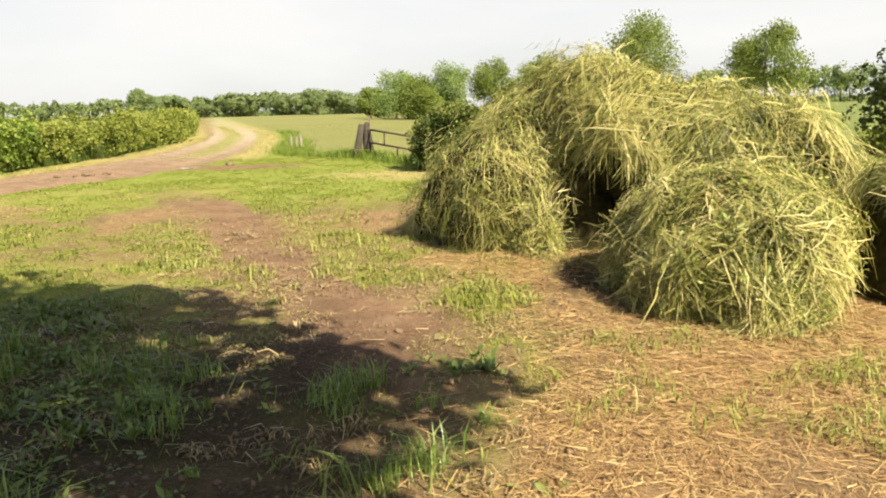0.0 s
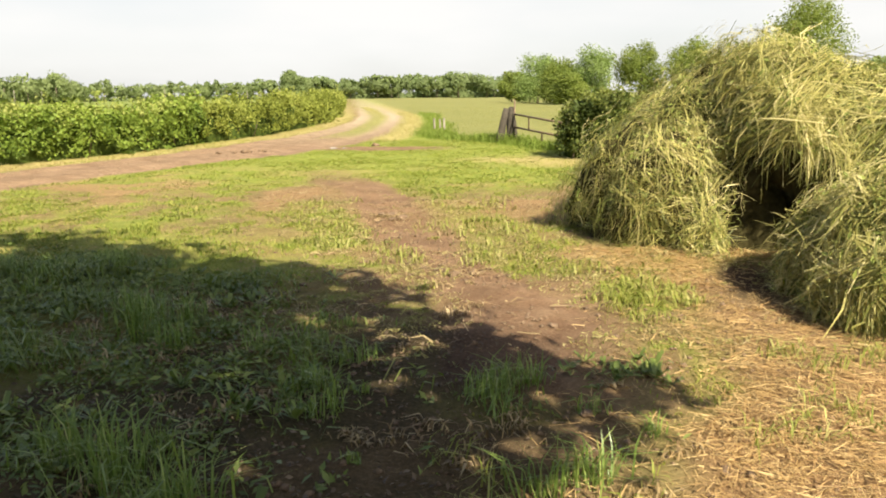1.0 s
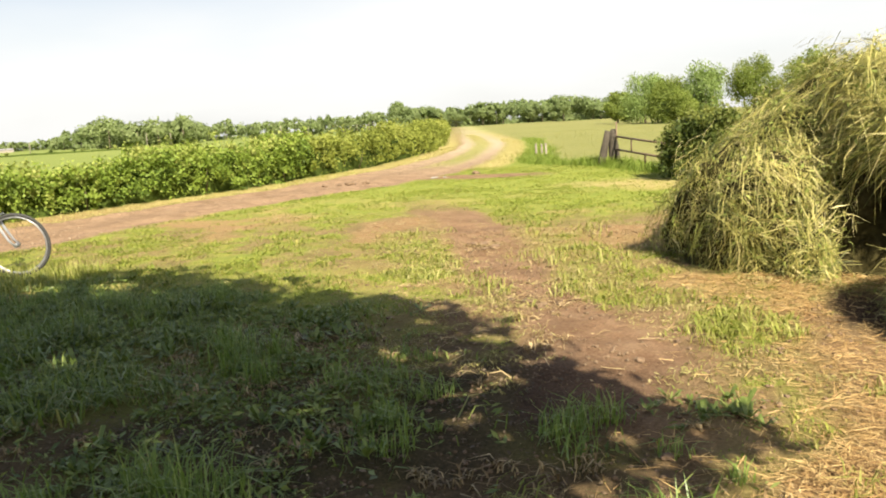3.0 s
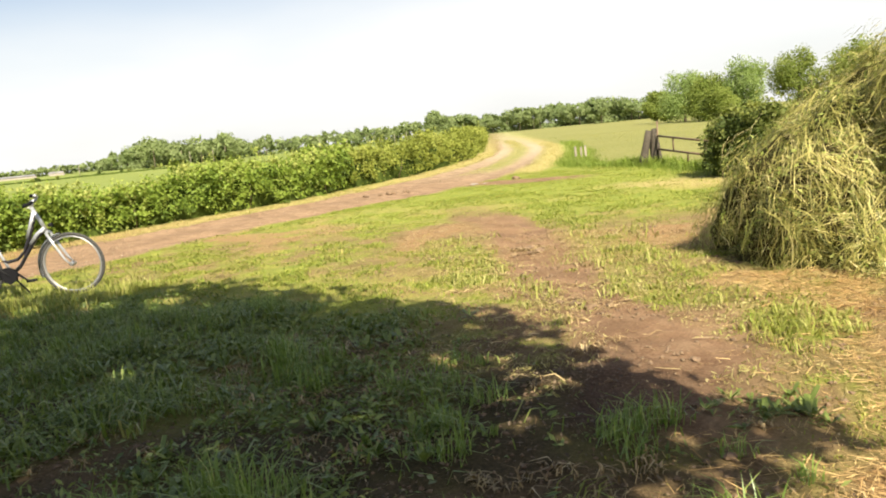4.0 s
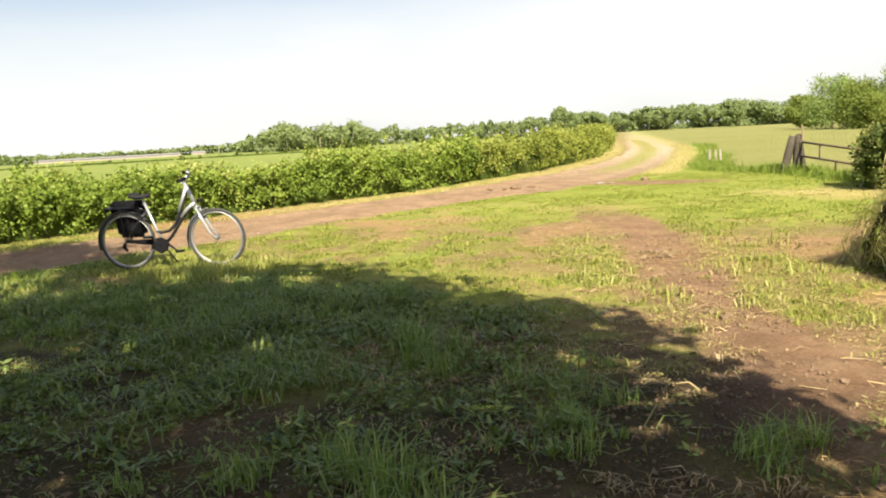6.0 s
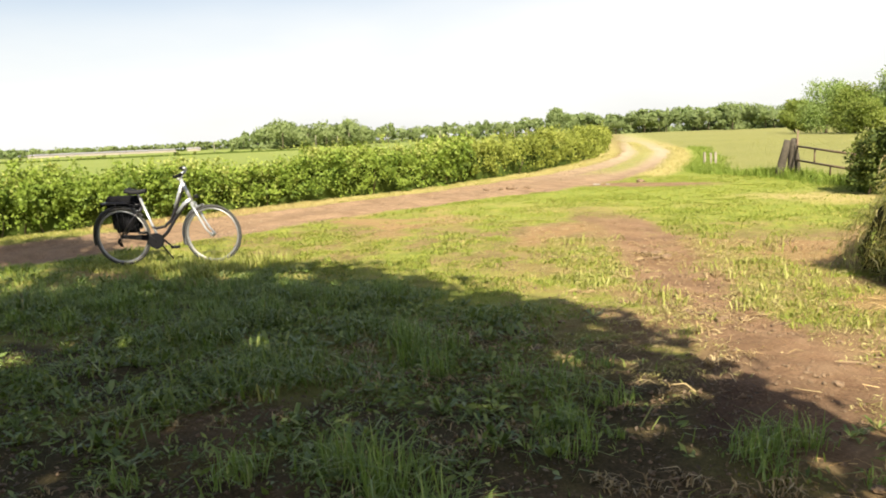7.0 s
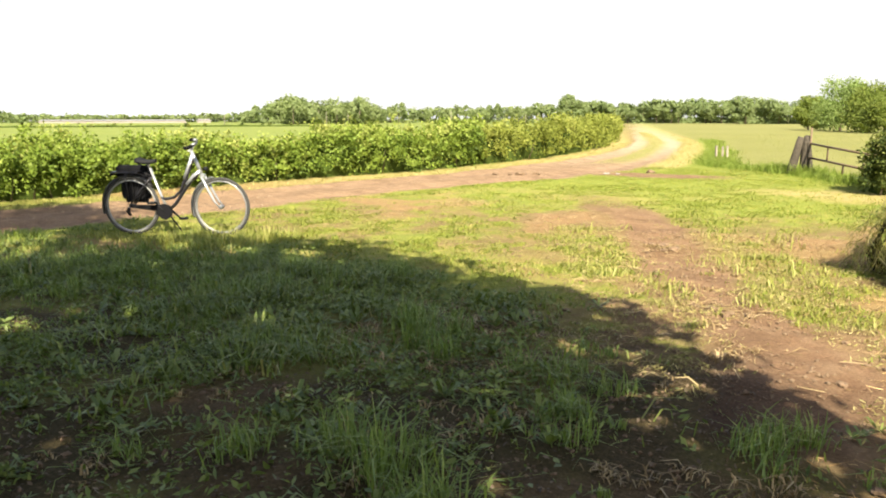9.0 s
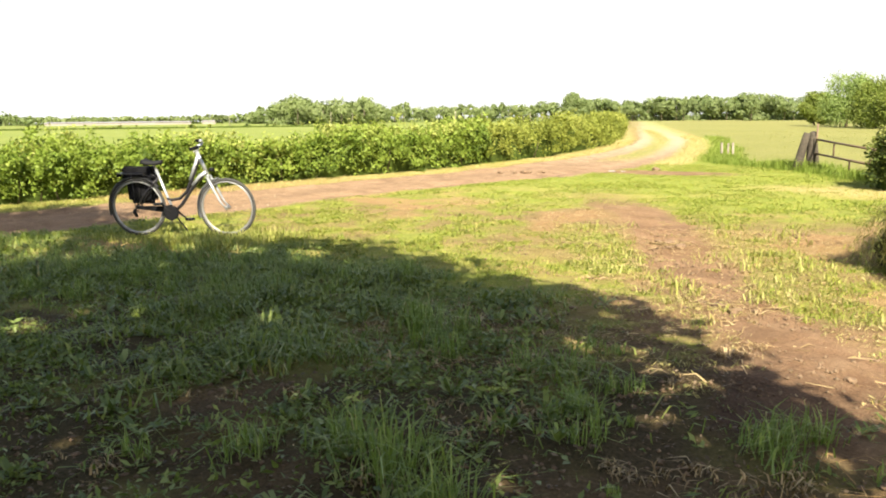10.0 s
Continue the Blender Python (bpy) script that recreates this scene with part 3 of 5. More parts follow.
def heap_at(center, radii, seed, power, u, v, grow=1.0, under=UNDER, lean=True):
    def sp(c):
        return np.sign(c) * np.abs(c) ** (2 / power)
    d = np.stack([sp(np.cos(v)) * sp(np.cos(u)), sp(np.cos(v)) * sp(np.sin(u)), sp(np.sin(v))], -1)
    flat = np.cos(v)
    bump = (fbm(np.cos(u) * flat * 1.7 + 50, np.sin(u) * flat * 1.7 + v * 1.2 + 50, 1.0, seed) - 0.5) * 0.5
    bump = bump + (fbm(np.cos(u) * flat * 5 + 30, np.sin(u) * flat * 5 + v * 5 + 30, 1.0, seed + 5, 3) - 0.5) * 0.42
    s = (1 + bump * (0.22 + 0.78 * flat)) * grow
    p = d * np.asarray(radii) * s[..., None] + np.asarray(center)
    drawn = np.clip(np.clip(-np.cos(u), 0, 1) * 0.95 + np.clip(-np.sin(u), 0, 1) * 0.7, 0, 1)
    p[..., :2] *= (1 - under.get(seed, 0.0) * drawn * smooth(0.66, 0.0, d[..., 2]))[..., None]
    if lean:
        p[..., 0] += SKEW.get(seed, 0.0) * np.clip(d[..., 2], 0, 1) ** BEND.get(seed, 1.5)
    p[..., 2] = np.maximum(p[..., 2], -0.02)
    return p


def hay_heap(center, radii, seed, count, label, power=2.3, comb=0.7, length=0.34, drift=0.0, green=0.0, leafage=0.25, hollow=None):
    """hollow: given places on the heap, tells where nothing hangs and the shade-dark core shows."""
    c = np.array(center, float)
    thing = new("hay_heap")
    thing.location = c
    tagged(thing, label, "hay heap", "hay heaps")
    zero = (0, 0, 0)
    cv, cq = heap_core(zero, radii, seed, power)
    part("packed_core", mesh_of("packed_core", cv * (0.95 if seed == 101 else 0.92), cq, M_HAYCORE, True), thing, "packed inner hay, coloured dark for the shade within")
    # stems lie in locks along the slope, drawn down by their weight, lock over lock in tangled layers
    locks = count // 16
    lu, lv_ = rng.uniform(0, 2 * np.pi, locks), np.arcsin(rng.uniform(0.0, 1, locks) ** 0.9)
    l_turn = (fbm(lu * 2.2 + 9, lv_ * 4 + 9, 1.3, seed + 9) - 0.5) * 3.0 * comb + rng.normal(0, 0.8 * comb, locks)
    l_out, l_long = rng.normal(-0.015, 0.05, locks), rng.uniform(0.55, 1.4, locks)
    # locks that stand out further take a lighter tone, sunken ones a darker
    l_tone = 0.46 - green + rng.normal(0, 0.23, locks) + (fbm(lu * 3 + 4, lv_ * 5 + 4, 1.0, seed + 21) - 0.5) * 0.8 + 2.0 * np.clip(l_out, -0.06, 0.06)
    k = rng.integers(0, locks, count)
    u, v = lu[k] + rng.normal(0, 0.04, count), np.clip(lv_[k] + rng.normal(0, 0.04, count), 0, np.pi / 2)
    grow = 1 + l_out[k] + rng.normal(0.0, 0.01, count)
    p = heap_at(zero, radii, seed, power, u, v, grow)
    q = heap_at(zero, radii, seed, power, u, v, grow, lean=False)
    nrm = q / np.asarray(radii) ** 2
    nrm[:, 2] -= nrm[:, 0] * SKEW.get(seed, 0.0) * BEND.get(seed, 1.5) * np.clip(q[:, 2] / radii[2], 0, 1) ** (BEND.get(seed, 1.5) - 1) / radii[2]
    nrm = unit(nrm + rng.normal(0, 0.02, (count, 3)))
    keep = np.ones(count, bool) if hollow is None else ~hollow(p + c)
    # the far side is never thick with stems
    keep &= ~((nrm[:, 1] > 0.55) & (rng.random(count) < 0.7))
    k, p, nrm, count = k[keep], p[keep], nrm[keep], int(keep.sum())
    tv = unit(nrm * nrm[:, 2:3] - np.array([0, 0, 1.0]))
    tu = np.cross(nrm, tv)
    swirl = drift + l_turn[k] + rng.normal(0, 0.3, count) + (rng.random(count) < 0.14) * rng.normal(0, 1.1, count)
    d = unit(tv * np.cos(swirl)[:, None] + tu * np.sin(swirl)[:, None])
    p = p + d * rng.normal(0, 0.07, count)[:, None]
    long = length * l_long[k] * rng.uniform(0.4, 1.3, count)
    wid = 0.003 + 0.0075 * rng.random(count) ** 2
    sag = rng.uniform(0.0, 0.2, count) * long / 0.35
    out = rng.normal(0.016, 0.024, count)
    side = unit(np.cross(nrm, d) + nrm * rng.normal(0, 0.6, count)[:, None]) * (wid / 2)[:, None]
    pts = []
    for f, lifted in ((-0.5, 0.1), (0.05, 1.0), (0.5, rng.uniform(-0.6, 2.4, count))):
        lifted = lifted * np.ones(count)
        pts.append(p + d * (f * long)[:, None] + nrm * (out * lifted)[:, None] - np.array([0, 0, 1.0]) * (sag * (f + 0.5) ** 2)[:, None]
                   + tu * (0.12 * long * np.sin(4 * f + swirl * 5))[:, None])
    for q in pts:
        q[:, 2] = np.maximum(q[:, 2], 0.005)
    vv = np.stack([pts[0] - side * 0.7, pts[0] + side * 0.7, pts[1] - side, pts[1] + side, pts[2] - side * 0.35, pts[2] + side * 0.35], 1).reshape(-1, 3)
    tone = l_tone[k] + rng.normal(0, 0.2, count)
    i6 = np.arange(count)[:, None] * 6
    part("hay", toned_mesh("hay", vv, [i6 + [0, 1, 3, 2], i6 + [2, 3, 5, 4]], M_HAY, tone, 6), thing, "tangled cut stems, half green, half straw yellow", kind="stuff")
    m = int(count * leafage)
    sel = rng.choice(count, m, replace=False)
    lv, lf = leaves(p[sel] + nrm[sel] * rng.uniform(0.0, 0.05, m)[:, None], unit(nrm[sel] + rng.normal(0, 0.6, (m, 3))), 0.006 + 0.017 * rng.random(m) ** 1.6, 3.0)
    part("wilted_foliage", mesh_of("wilted_foliage", lv, lf, M_HAYLEAF), thing, "wilted dull green leaves", kind="stuff")
    return thing


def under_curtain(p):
    """The open hollow under the highest heap's hanging front, its shade coloured into the core."""
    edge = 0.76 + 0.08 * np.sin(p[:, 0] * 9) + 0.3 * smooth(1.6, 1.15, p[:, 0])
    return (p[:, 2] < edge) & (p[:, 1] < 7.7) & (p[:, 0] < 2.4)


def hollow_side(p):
    """The steep flank of the first heap above the hollow, bared to its shade-dark core."""
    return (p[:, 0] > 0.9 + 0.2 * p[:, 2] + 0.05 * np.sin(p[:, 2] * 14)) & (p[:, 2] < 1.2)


# no stems here either, so the core's dark colour reads as shade
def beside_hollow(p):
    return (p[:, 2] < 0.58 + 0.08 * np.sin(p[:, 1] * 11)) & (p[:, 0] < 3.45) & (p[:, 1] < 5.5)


hay_heap((0.76, 7.72, 0), (1.02, 1.5, 1.7), 101, 32000, "tall heap of fresh cut hay, green and yellow, on bare earth", 2.0, 1.2, 0.2, 0.0, -0.06, 0.4, hollow_side)
hay_heap((2.42, 6.85, 0), (1.38, 1.12, 1.5), 113, 44000, "highest heap of long drooping half-dry hay, sloping off to one side", 2.15, 0.9, 0.34, -0.75, 0.02, 0.2, under_curtain)
low_heap = hay_heap((1.77, 5.0, 0), (0.7, 1.02, 0.8), 127, 36000, "low rounded heap of tangled yellow-green hay", 2.15, 1.7, 0.23, 0.5, 0.0, 0.25)
hay_heap((3.42, 5.0, 0), (0.8, 0.95, 0.96), 139, 12000, "low heap of hay beside a dark hollow", 2.2, 1.0, 0.3, 0.0, 0.0, 0.25, beside_hollow)
# stiff sprigs standing out of the low heap into the hollow
sprig_bm = bmesh.new()
for k in range(18):
    at = Vector((rng.uniform(-0.82, -0.58), rng.uniform(-0.35, 0.75), rng.uniform(0.05, 0.5)))
    way = Vector((-rng.uniform(0.4, 1), rng.normal(0, 0.5), rng.normal(0.05, 0.45))).normalized() * rng.uniform(0.1, 0.2)
    tube(sprig_bm, [at - way * 0.4, at + way * 0.4, at + way - Vector((0, 0, 0.03))], [0.003, 0.0025, 0.001], 4, False)
part("sprig_growth", sprig_bm, low_heap, "pale stiff stems standing out", M_WISP, "stuff")


# ---- hedges ----
def hedge(pts, half, tops, label, count, size=0.05, seed=5, mat=None, name="hedge"):
    """A run of hedge along points; half width and height along it."""
    pts = np.array(pts, float)
    seg = np.linalg.norm(np.diff(pts, axis=0), axis=1)
    run = np.concatenate([[0], np.cumsum(seg)])
    total = run[-1]

    def along(s):
        q = np.stack([np.interp(s, run, pts[:, 0]), np.interp(s, run, pts[:, 1])], -1)
        t = np.stack([np.interp(s + 0.2, run, pts[:, 0]) - np.interp(s - 0.2, run, pts[:, 0]), np.interp(s + 0.2, run, pts[:, 1]) - np.interp(s - 0.2, run, pts[:, 1])], -1)
        t = unit(t)
        return q, np.stack([-t[:, 1], t[:, 0]], -1)

    def shell(s, a, inset=0.0):
        """a: 0 at the foot of one side, over the top, to 1 at the foot of the other."""
        q, nn = along(s)
        h = np.interp(s / total, np.linspace(0, 1, len(tops)), tops) * (1 + (fbm(s * 0.45, 0 * s + 3, 1.0, seed + 13, 3) - 0.47) * 0.36)
        lump = (fbm(s * 0.9, a * 3 + 7, 1.0, seed) - 0.5) * 0.75 + (fbm(s * 2.6, a * 7, 1.0, seed + 3) - 0.5) * 0.55
        ang = np.pi * a
        c, sn = np.cos(ang), np.sin(ang)
        c, sn = np.sign(c) * np.abs(c) ** 0.55, np.abs(sn) ** 0.5
        end = np.clip(np.minimum(s, total - s) / (half * 1.4), 0, 1)
        end = np.sqrt(np.clip(1 - (1 - end) ** 2, 0, 1))
        w = (half * (1 + lump * 0.9) - inset) * end
        hh = (h * (1 + lump * 0.75) - inset) * (0.35 + 0.65 * end)
        out = np.concatenate([q + nn * (w * c)[:, None], (hh * sn)[:, None]], 1)
        nv = np.concatenate([nn * (c / half)[:, None], (sn / h)[:, None] * 0.9], 1)
        return out, unit(nv)

    thing = tagged(new(name), label, "hedge")
    ns, na = max(8, int(total / 0.35)), 12
    s, a = np.meshgrid(np.linspace(0, total, ns), np.linspace(0, 1, na))
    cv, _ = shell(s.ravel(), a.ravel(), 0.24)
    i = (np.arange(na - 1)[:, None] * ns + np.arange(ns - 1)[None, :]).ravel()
    part("inner_shade", mesh_of("inner_shade", cv, np.stack([i, i + 1, i + ns + 1, i + ns], 1), M_HEDGECORE, True), thing, "inner sheet, coloured dark for the shade behind the leaves")
    # leaves thin out far along the run, where they stand for clumps
    w = rng.random(count * 3)
    s = total * w
    dist = np.hypot(*(along(s)[0]).T)
    keep = rng.random(len(s)) < np.clip((13.0 / dist) ** 1.2, 0, 1)
    s, dist = s[keep][:count], dist[keep][:count]
    n = len(s)
    # sprays of leaves on short shoots, standing out by different amounts, with dark gaps between them
    a = rng.uniform(0, 1, n)
    tufts = max(8, n // 34)
    k = rng.integers(0, tufts, n)
    spread = np.clip(dist[:tufts] / 13.0, 1, 3)
    foot, foot_n = shell(s[:tufts], a[:tufts], 0.0)
    shoot = unit(foot_n * 0.8 + rng.normal(0, 0.45, (tufts, 3)) + np.array([0, 0, 0.55]))
    depth = rng.normal(0.1, 0.12, tufts)
    top = (a[:tufts] > 0.25) & (a[:tufts] < 0.75) & (rng.random(tufts) < 0.22)
    reach = rng.uniform(0.1, 0.2, tufts) + np.where(top, rng.uniform(0.02, 0.16, tufts), 0)
    at = foot[k] - foot_n[k] * depth[k][:, None] + shoot[k] * (rng.random(n) * reach[k])[:, None] + rng.normal(0, 1, (n, 3)) * (0.045 * spread[k])[:, None]
    nv = shoot[k]
    # tone rises towards the top of the run and on its top shoots
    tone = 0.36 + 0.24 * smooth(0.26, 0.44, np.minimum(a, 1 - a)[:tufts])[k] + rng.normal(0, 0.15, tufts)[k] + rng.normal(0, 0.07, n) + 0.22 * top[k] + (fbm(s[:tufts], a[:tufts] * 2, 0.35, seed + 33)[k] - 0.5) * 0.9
    # a thin cover of single leaves between the sprays
    loose = rng.random(n) < 0.2
    s2, a2 = rng.uniform(0, total, n), rng.uniform(0, 1, n)
    single, nv2 = shell(s2, a2, 0.0)
    loose &= rng.random(n) < np.clip((13.0 / np.hypot(single[:, 0], single[:, 1])) ** 1.2, 0, 1)
    at[loose], nv[loose] = (single - nv2 * rng.uniform(0.02, 0.2, n)[:, None])[loose], nv2[loose]
    at[:, 2] = np.maximum(at[:, 2], 0.03)
    dist = np.hypot(at[:, 0], at[:, 1])
    sz = size * rng.uniform(0.6, 1.4, n) * np.clip(dist / 13.0, 1, 4) ** 0.6
    lv, lf = leaves(at, unit(nv * 0.5 + rng.normal(0, 0.7, (n, 3)) + np.array([0, 0, 0.3])), sz, 1.4)
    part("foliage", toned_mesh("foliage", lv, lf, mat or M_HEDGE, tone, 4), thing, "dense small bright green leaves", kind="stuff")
    # bare stems at the foot
    sb = bmesh.new()
    for q in range(int(min(total, 40) / 0.3)):
        p, nn = along(np.array([q * 0.3 + rng.uniform(0, 0.25)]))
        b = p[0] + nn[0] * rng.uniform(-0.8, 0.8) * half * 0.75
        top = b + rng.normal(0, 0.12, 2)
        tube(sb, [(b[0], b[1], -0.02), ((b[0] + top[0]) / 2 + 0.03, (b[1] + top[1]) / 2, 0.3), (top[0], top[1], 0.62)], [0.02, 0.014, 0.008], 5)
    part("stem_growth", sb, thing, "thin brown stems", M_TWIG, "stuff")
    return thing


def beside_track(rows):
    return [(float(np.interp(y, RY, R_LEFT)) - 1.45 + (0.0 if y > 8 else -0.1), y) for y in rows]


hedge(beside_track([-14, -6, 0, 4, 8, 11, 13, 16, 18, 20.5]), 0.6, [0.6, 0.62, 0.65, 0.7, 0.79, 0.95, 1.1],
      "long clipped hawthorn hedge, bright green, beside the track", 165000, 0.043)
hedge(beside_track([19.7, 22, 25, 30, 36, 46, 65, 90]), 0.62, [1.08, 1.14, 1.18, 1.2, 1.2], "yellow-green end of the hedge, soft and overgrown", 60000, 0.045, 8, M_HEDGE_PALE)
hedge([(-0.65, 16.15), (0.9, 15.4), (2.4, 14.6), (3.6, 14.2), (4.8, 13.9)], 0.8, [1.24, 1.3, 1.3, 1.25, 1.2], "dark dense hawthorn bush beside the gate", 30000, 0.04, 61, M_BUSH, "bush")


# ---- trees ----
def tree(loc, height, blobs, count, size, mat, label, trunk=0.16, seed=1, name="tree", limbs=7, fork=0.3, thin=None):
    """blobs: (x, y, z, rx, ry, rz) of the crown, from the tree's foot."""
    r = np.random.default_rng(seed)
    thing = tagged(new(name), label, "tree")
    thing.location = loc
    blobs = np.array(blobs, float)
    tb = bmesh.new()
    mid = blobs[:, :3].mean(0)
    zf = height * fork
    bend = [(0, 0, -0.1), (mid[0] * 0.1 + r.normal(0, 0.05), mid[1] * 0.1, zf * 0.5), (mid[0] * 0.25, mid[1] * 0.25, zf), (mid[0] * 0.7, mid[1] * 0.7, height * 0.62), (mid[0], mid[1], height * 0.85)]
    tube(tb, bend, [trunk * 1.35, trunk, trunk * 0.85, trunk * 0.45, trunk * 0.12], 8)
    part("trunk", tb, thing, "", M_BARK)
    for k in range(limbs):
        b = blobs[k % len(blobs)]
        lb = bmesh.new()
        z0 = zf * r.uniform(0.8, 1.5)
        f = z0 / height
        start = np.array([mid[0] * f, mid[1] * f, z0])
        end = b[:3] + r.normal(0, 0.4, 3) * b[3:]
        way = start * 0.5 + end * 0.5 + np.array([0, 0, 0.12 * height * r.uniform(-0.3, 0.6)])
        tube(lb, [start, way, end], [trunk * 0.42, trunk * 0.26, trunk * 0.06], 6)
        part("limb", lb, thing, "", M_BARK)
    vol = blobs[:, 3] * blobs[:, 4] * blobs[:, 5]
    pick = r.choice(len(blobs), count, p=vol ** 0.75 / (vol ** 0.75).sum())
    b = blobs[pick]
    d = unit(r.normal(size=(count, 3)))
    # leaves sit in clumps near the skin of each mass, with gaps between
    n_cl = max(6, count // 45)
    cd = unit(r.normal(size=(n_cl * 4, 3)))
    which = r.integers(0, n_cl, count) + 0
    d = unit(cd[which] + r.normal(0, 0.3, (count, 3)))
    rad = np.clip(r.normal(0.8, 0.24, count), 0.2, 1.25)
    at = b[:, :3] + d * b[:, 3:] * rad[:, None]
    nv = unit(d * 0.8 + r.normal(0, 0.8, (count, 3)) + np.array([0, 0, 0.3]))
    if thin is not None:
        keep = thin(at + np.asarray(loc))
        at, nv, count = at[keep], nv[keep], int(keep.sum())
    lv, lf = leaves(at, nv, size * r.uniform(0.6, 1.4, count), 1.5)
    part("crown", mesh_of("crown", lv, lf, mat), thing, "", kind="stuff")
    return thing


def crown(r, radius, low, high, n, squash=0.8, spread=0.75):
    """A crown of n masses in a rough egg between two heights."""
    out = [(0, 0, (low + high) / 2, radius * 0.66, radius * 0.66, (high - low) * 0.4)]
    for k in range(n):
        a, f = r.uniform(0, 2 * np.pi), (k + 0.5) / n
        z = low + (high - low) * (0.12 + 0.78 * f)
        w = radius * spread * math.sin(math.pi * (0.2 + 0.72 * f)) ** 0.8
        s = radius * r.uniform(0.32, 0.55)
        out.append((w * math.cos(a), w * math.sin(a), z, s, s, s * squash))
    return out


rt = np.random.default_rng(21)


def field_tree(az, dist, height, width, mat, label, seed, low=0.18, count=8000, size=None):
    """A tree at a bearing (degrees right of +y) and distance."""
    a, r = radians(az), np.random.default_rng(seed)
    blobs = crown(r, width / 2, height * low, height * 0.93, 15, 0.85, 0.68)
    return tree((dist * math.sin(a), dist * math.cos(a), 0), height, blobs, count, size or max(0.09, dist * 0.0018), mat, label, height * 0.022, seed, limbs=6)


# the tree whose shade lies over the foreground
shade = np.random.default_rng(5)
SHIFT = Vector((-TO_SUN.x, -TO_SUN.y)) / TO_SUN.z
shade_blobs, TREE_AT = [], (-1.3, -3.4, 0)


def shade_mass(sx, sy, z, r, rz=None):
    """A mass of the crown at height z whose shadow falls at (sx, sy)."""
    shade_blobs.append((sx - SHIFT.x * z - TREE_AT[0], sy - SHIFT.y * z - TREE_AT[1], z, r, r, rz or r * 0.75))


EDGE = ((-10.9, 7.2, 0.9), (-9.7, 6.9, 1.0), (-8.7, 6.5, 0.8), (-8.2, 6.15, 0.55), (-7.4, 5.6, 0.6), (-6.6, 5.75, 0.5), (-5.6, 5.95, 0.6), (-4.5, 6.15, 0.6), (-3.75, 5.85, 0.5), (-2.7, 5.5, 0.4),
        (-2.3, 5.55, 0.3), (-1.75, 5.2, 0.42), (-1.2, 4.38, 0.5), (-0.6, 4.05, 0.5), (-0.3, 3.65, 0.4), (0.1, 3.55, 0.25), (-0.32, 3.0, 0.38), (-0.5, 2.5, 0.35))
for sx, sy, r in EDGE:
    shade_mass(sx - r * 0.5, sy - r * 0.8, 3.0 - sx * 0.5, r)
for sx, sy, r in ((-1.1, 2.9, 0.9), (-1.9, 3.9, 1.0), (-2.9, 4.3, 1.15), (-3.9, 4.6, 1.2), (-5.1, 5.0, 1.25), (-6.0, 4.8, 0.95), (-6.3, 3.9, 0.8), (-2.3, 2.6, 1.15), (-3.6, 2.9, 1.4), (-5.1, 3.2, 1.5), (-6.4, 2.7, 1.2),
                  (-1.3, 1.4, 1.1), (-3.0, 1.2, 1.4), (-4.9, 1.3, 1.6), (-6.9, 1.2, 1.6), (-8.6, 1.9, 1.3), (-2.2, -0.2, 1.4), (-4.2, -0.6, 1.7), (-6.6, -0.7, 1.7), (-2.0, 0.6, 1.2), (-3.4, 0.2, 1.5), (-5.6, 0.4, 1.7), (-8.4, 0.6, 1.8), (-8.8, -1.2, 1.7), (-3.6, -2.2, 1.6), (-6.0, -2.6, 1.8), (-1.6, 2.2, 0.9), (-4.2, 2.0, 1.3), (-3.2, 3.4, 1.0)):
    shade_mass(sx, sy, 3.1 - sx * 0.55, r)
shade_mass(-0.35, 3.3, 3.0, 0.35)
GAPS = ((-3.09, 1.74, 0.1), (-2.98, 2.03, 0.06), (-5.05, 2.66, 0.22), (-4.7, 2.85, 0.1), (-2.68, 2.65, 0.06), (-3.74, 3.59, 0.1), (-3.14, 2.37, 0.06), (-2.31, 2.78, 0.05), (-2.95, 2.6, 0.04), (-1.41, 2.34, 0.09), (-1.18, 3.55, 0.1), (-1.07, 3.2, 0.08),
        (-1.81, 4.87, 0.06), (-1.83, 3.18, 0.08), (-1.22, 3.87, 0.1), (-0.18, 3.21, 0.05), (-1.01, 3.77, 0.08), (-1.45, 4.2, 0.08), (-4.9, 5.3, 0.12), (-5.9, 5.5, 0.2), (-5.3, 5.75, 0.2), (-6.6, 5.3, 0.18), (-0.2, 2.42, 0.1), (-0.05, 2.35, 0.16), (-0.87, 3.07, 0.04), (-0.36, 3.2, 0.07), (-0.29, 2.9, 0.06), (-0.42, 2.7, 0.1), (-0.13, 2.62, 0.1), (-0.6, 2.55, 0.05), (-1.3, 2.95, 0.04), (-1.6, 2.75, 0.05))


def let_through(p):
    """Where the crown is open enough for the sun to reach the grass."""
    sx, sy = p[:, 0] + SHIFT.x * p[:, 2], p[:, 1] + SHIFT.y * p[:, 2]
    keep = fbm(sx, sy, 2.2, 301, 3) < 0.76
    for gx_, gy_, gr in GAPS:
        keep &= np.hypot(sx - gx_, (sy - gy_) * 1.25) > gr + 0.05
    return keep


tree(TREE_AT, 9.2, shade_blobs, 62000, 0.13, M_TREE, "broad leafy tree shading the grass below it", 0.24, 5, limbs=12, fork=0.28, thin=let_through)

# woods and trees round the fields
field_tree(-21.7, 300, 10.9, 9.5, M_TREE_HAZE, "round-crowned tree standing above the far wood", 31, 0.1)
field_tree(-42.0, 300, 9.2, 14, M_TREE_HAZE, "broad far tree at the edge of the fields", 32, 0.05)
field_tree(-37.6, 290, 9.9, 7.5, M_TREE_HAZE, "far tree above the field hedges", 33, 0.05)


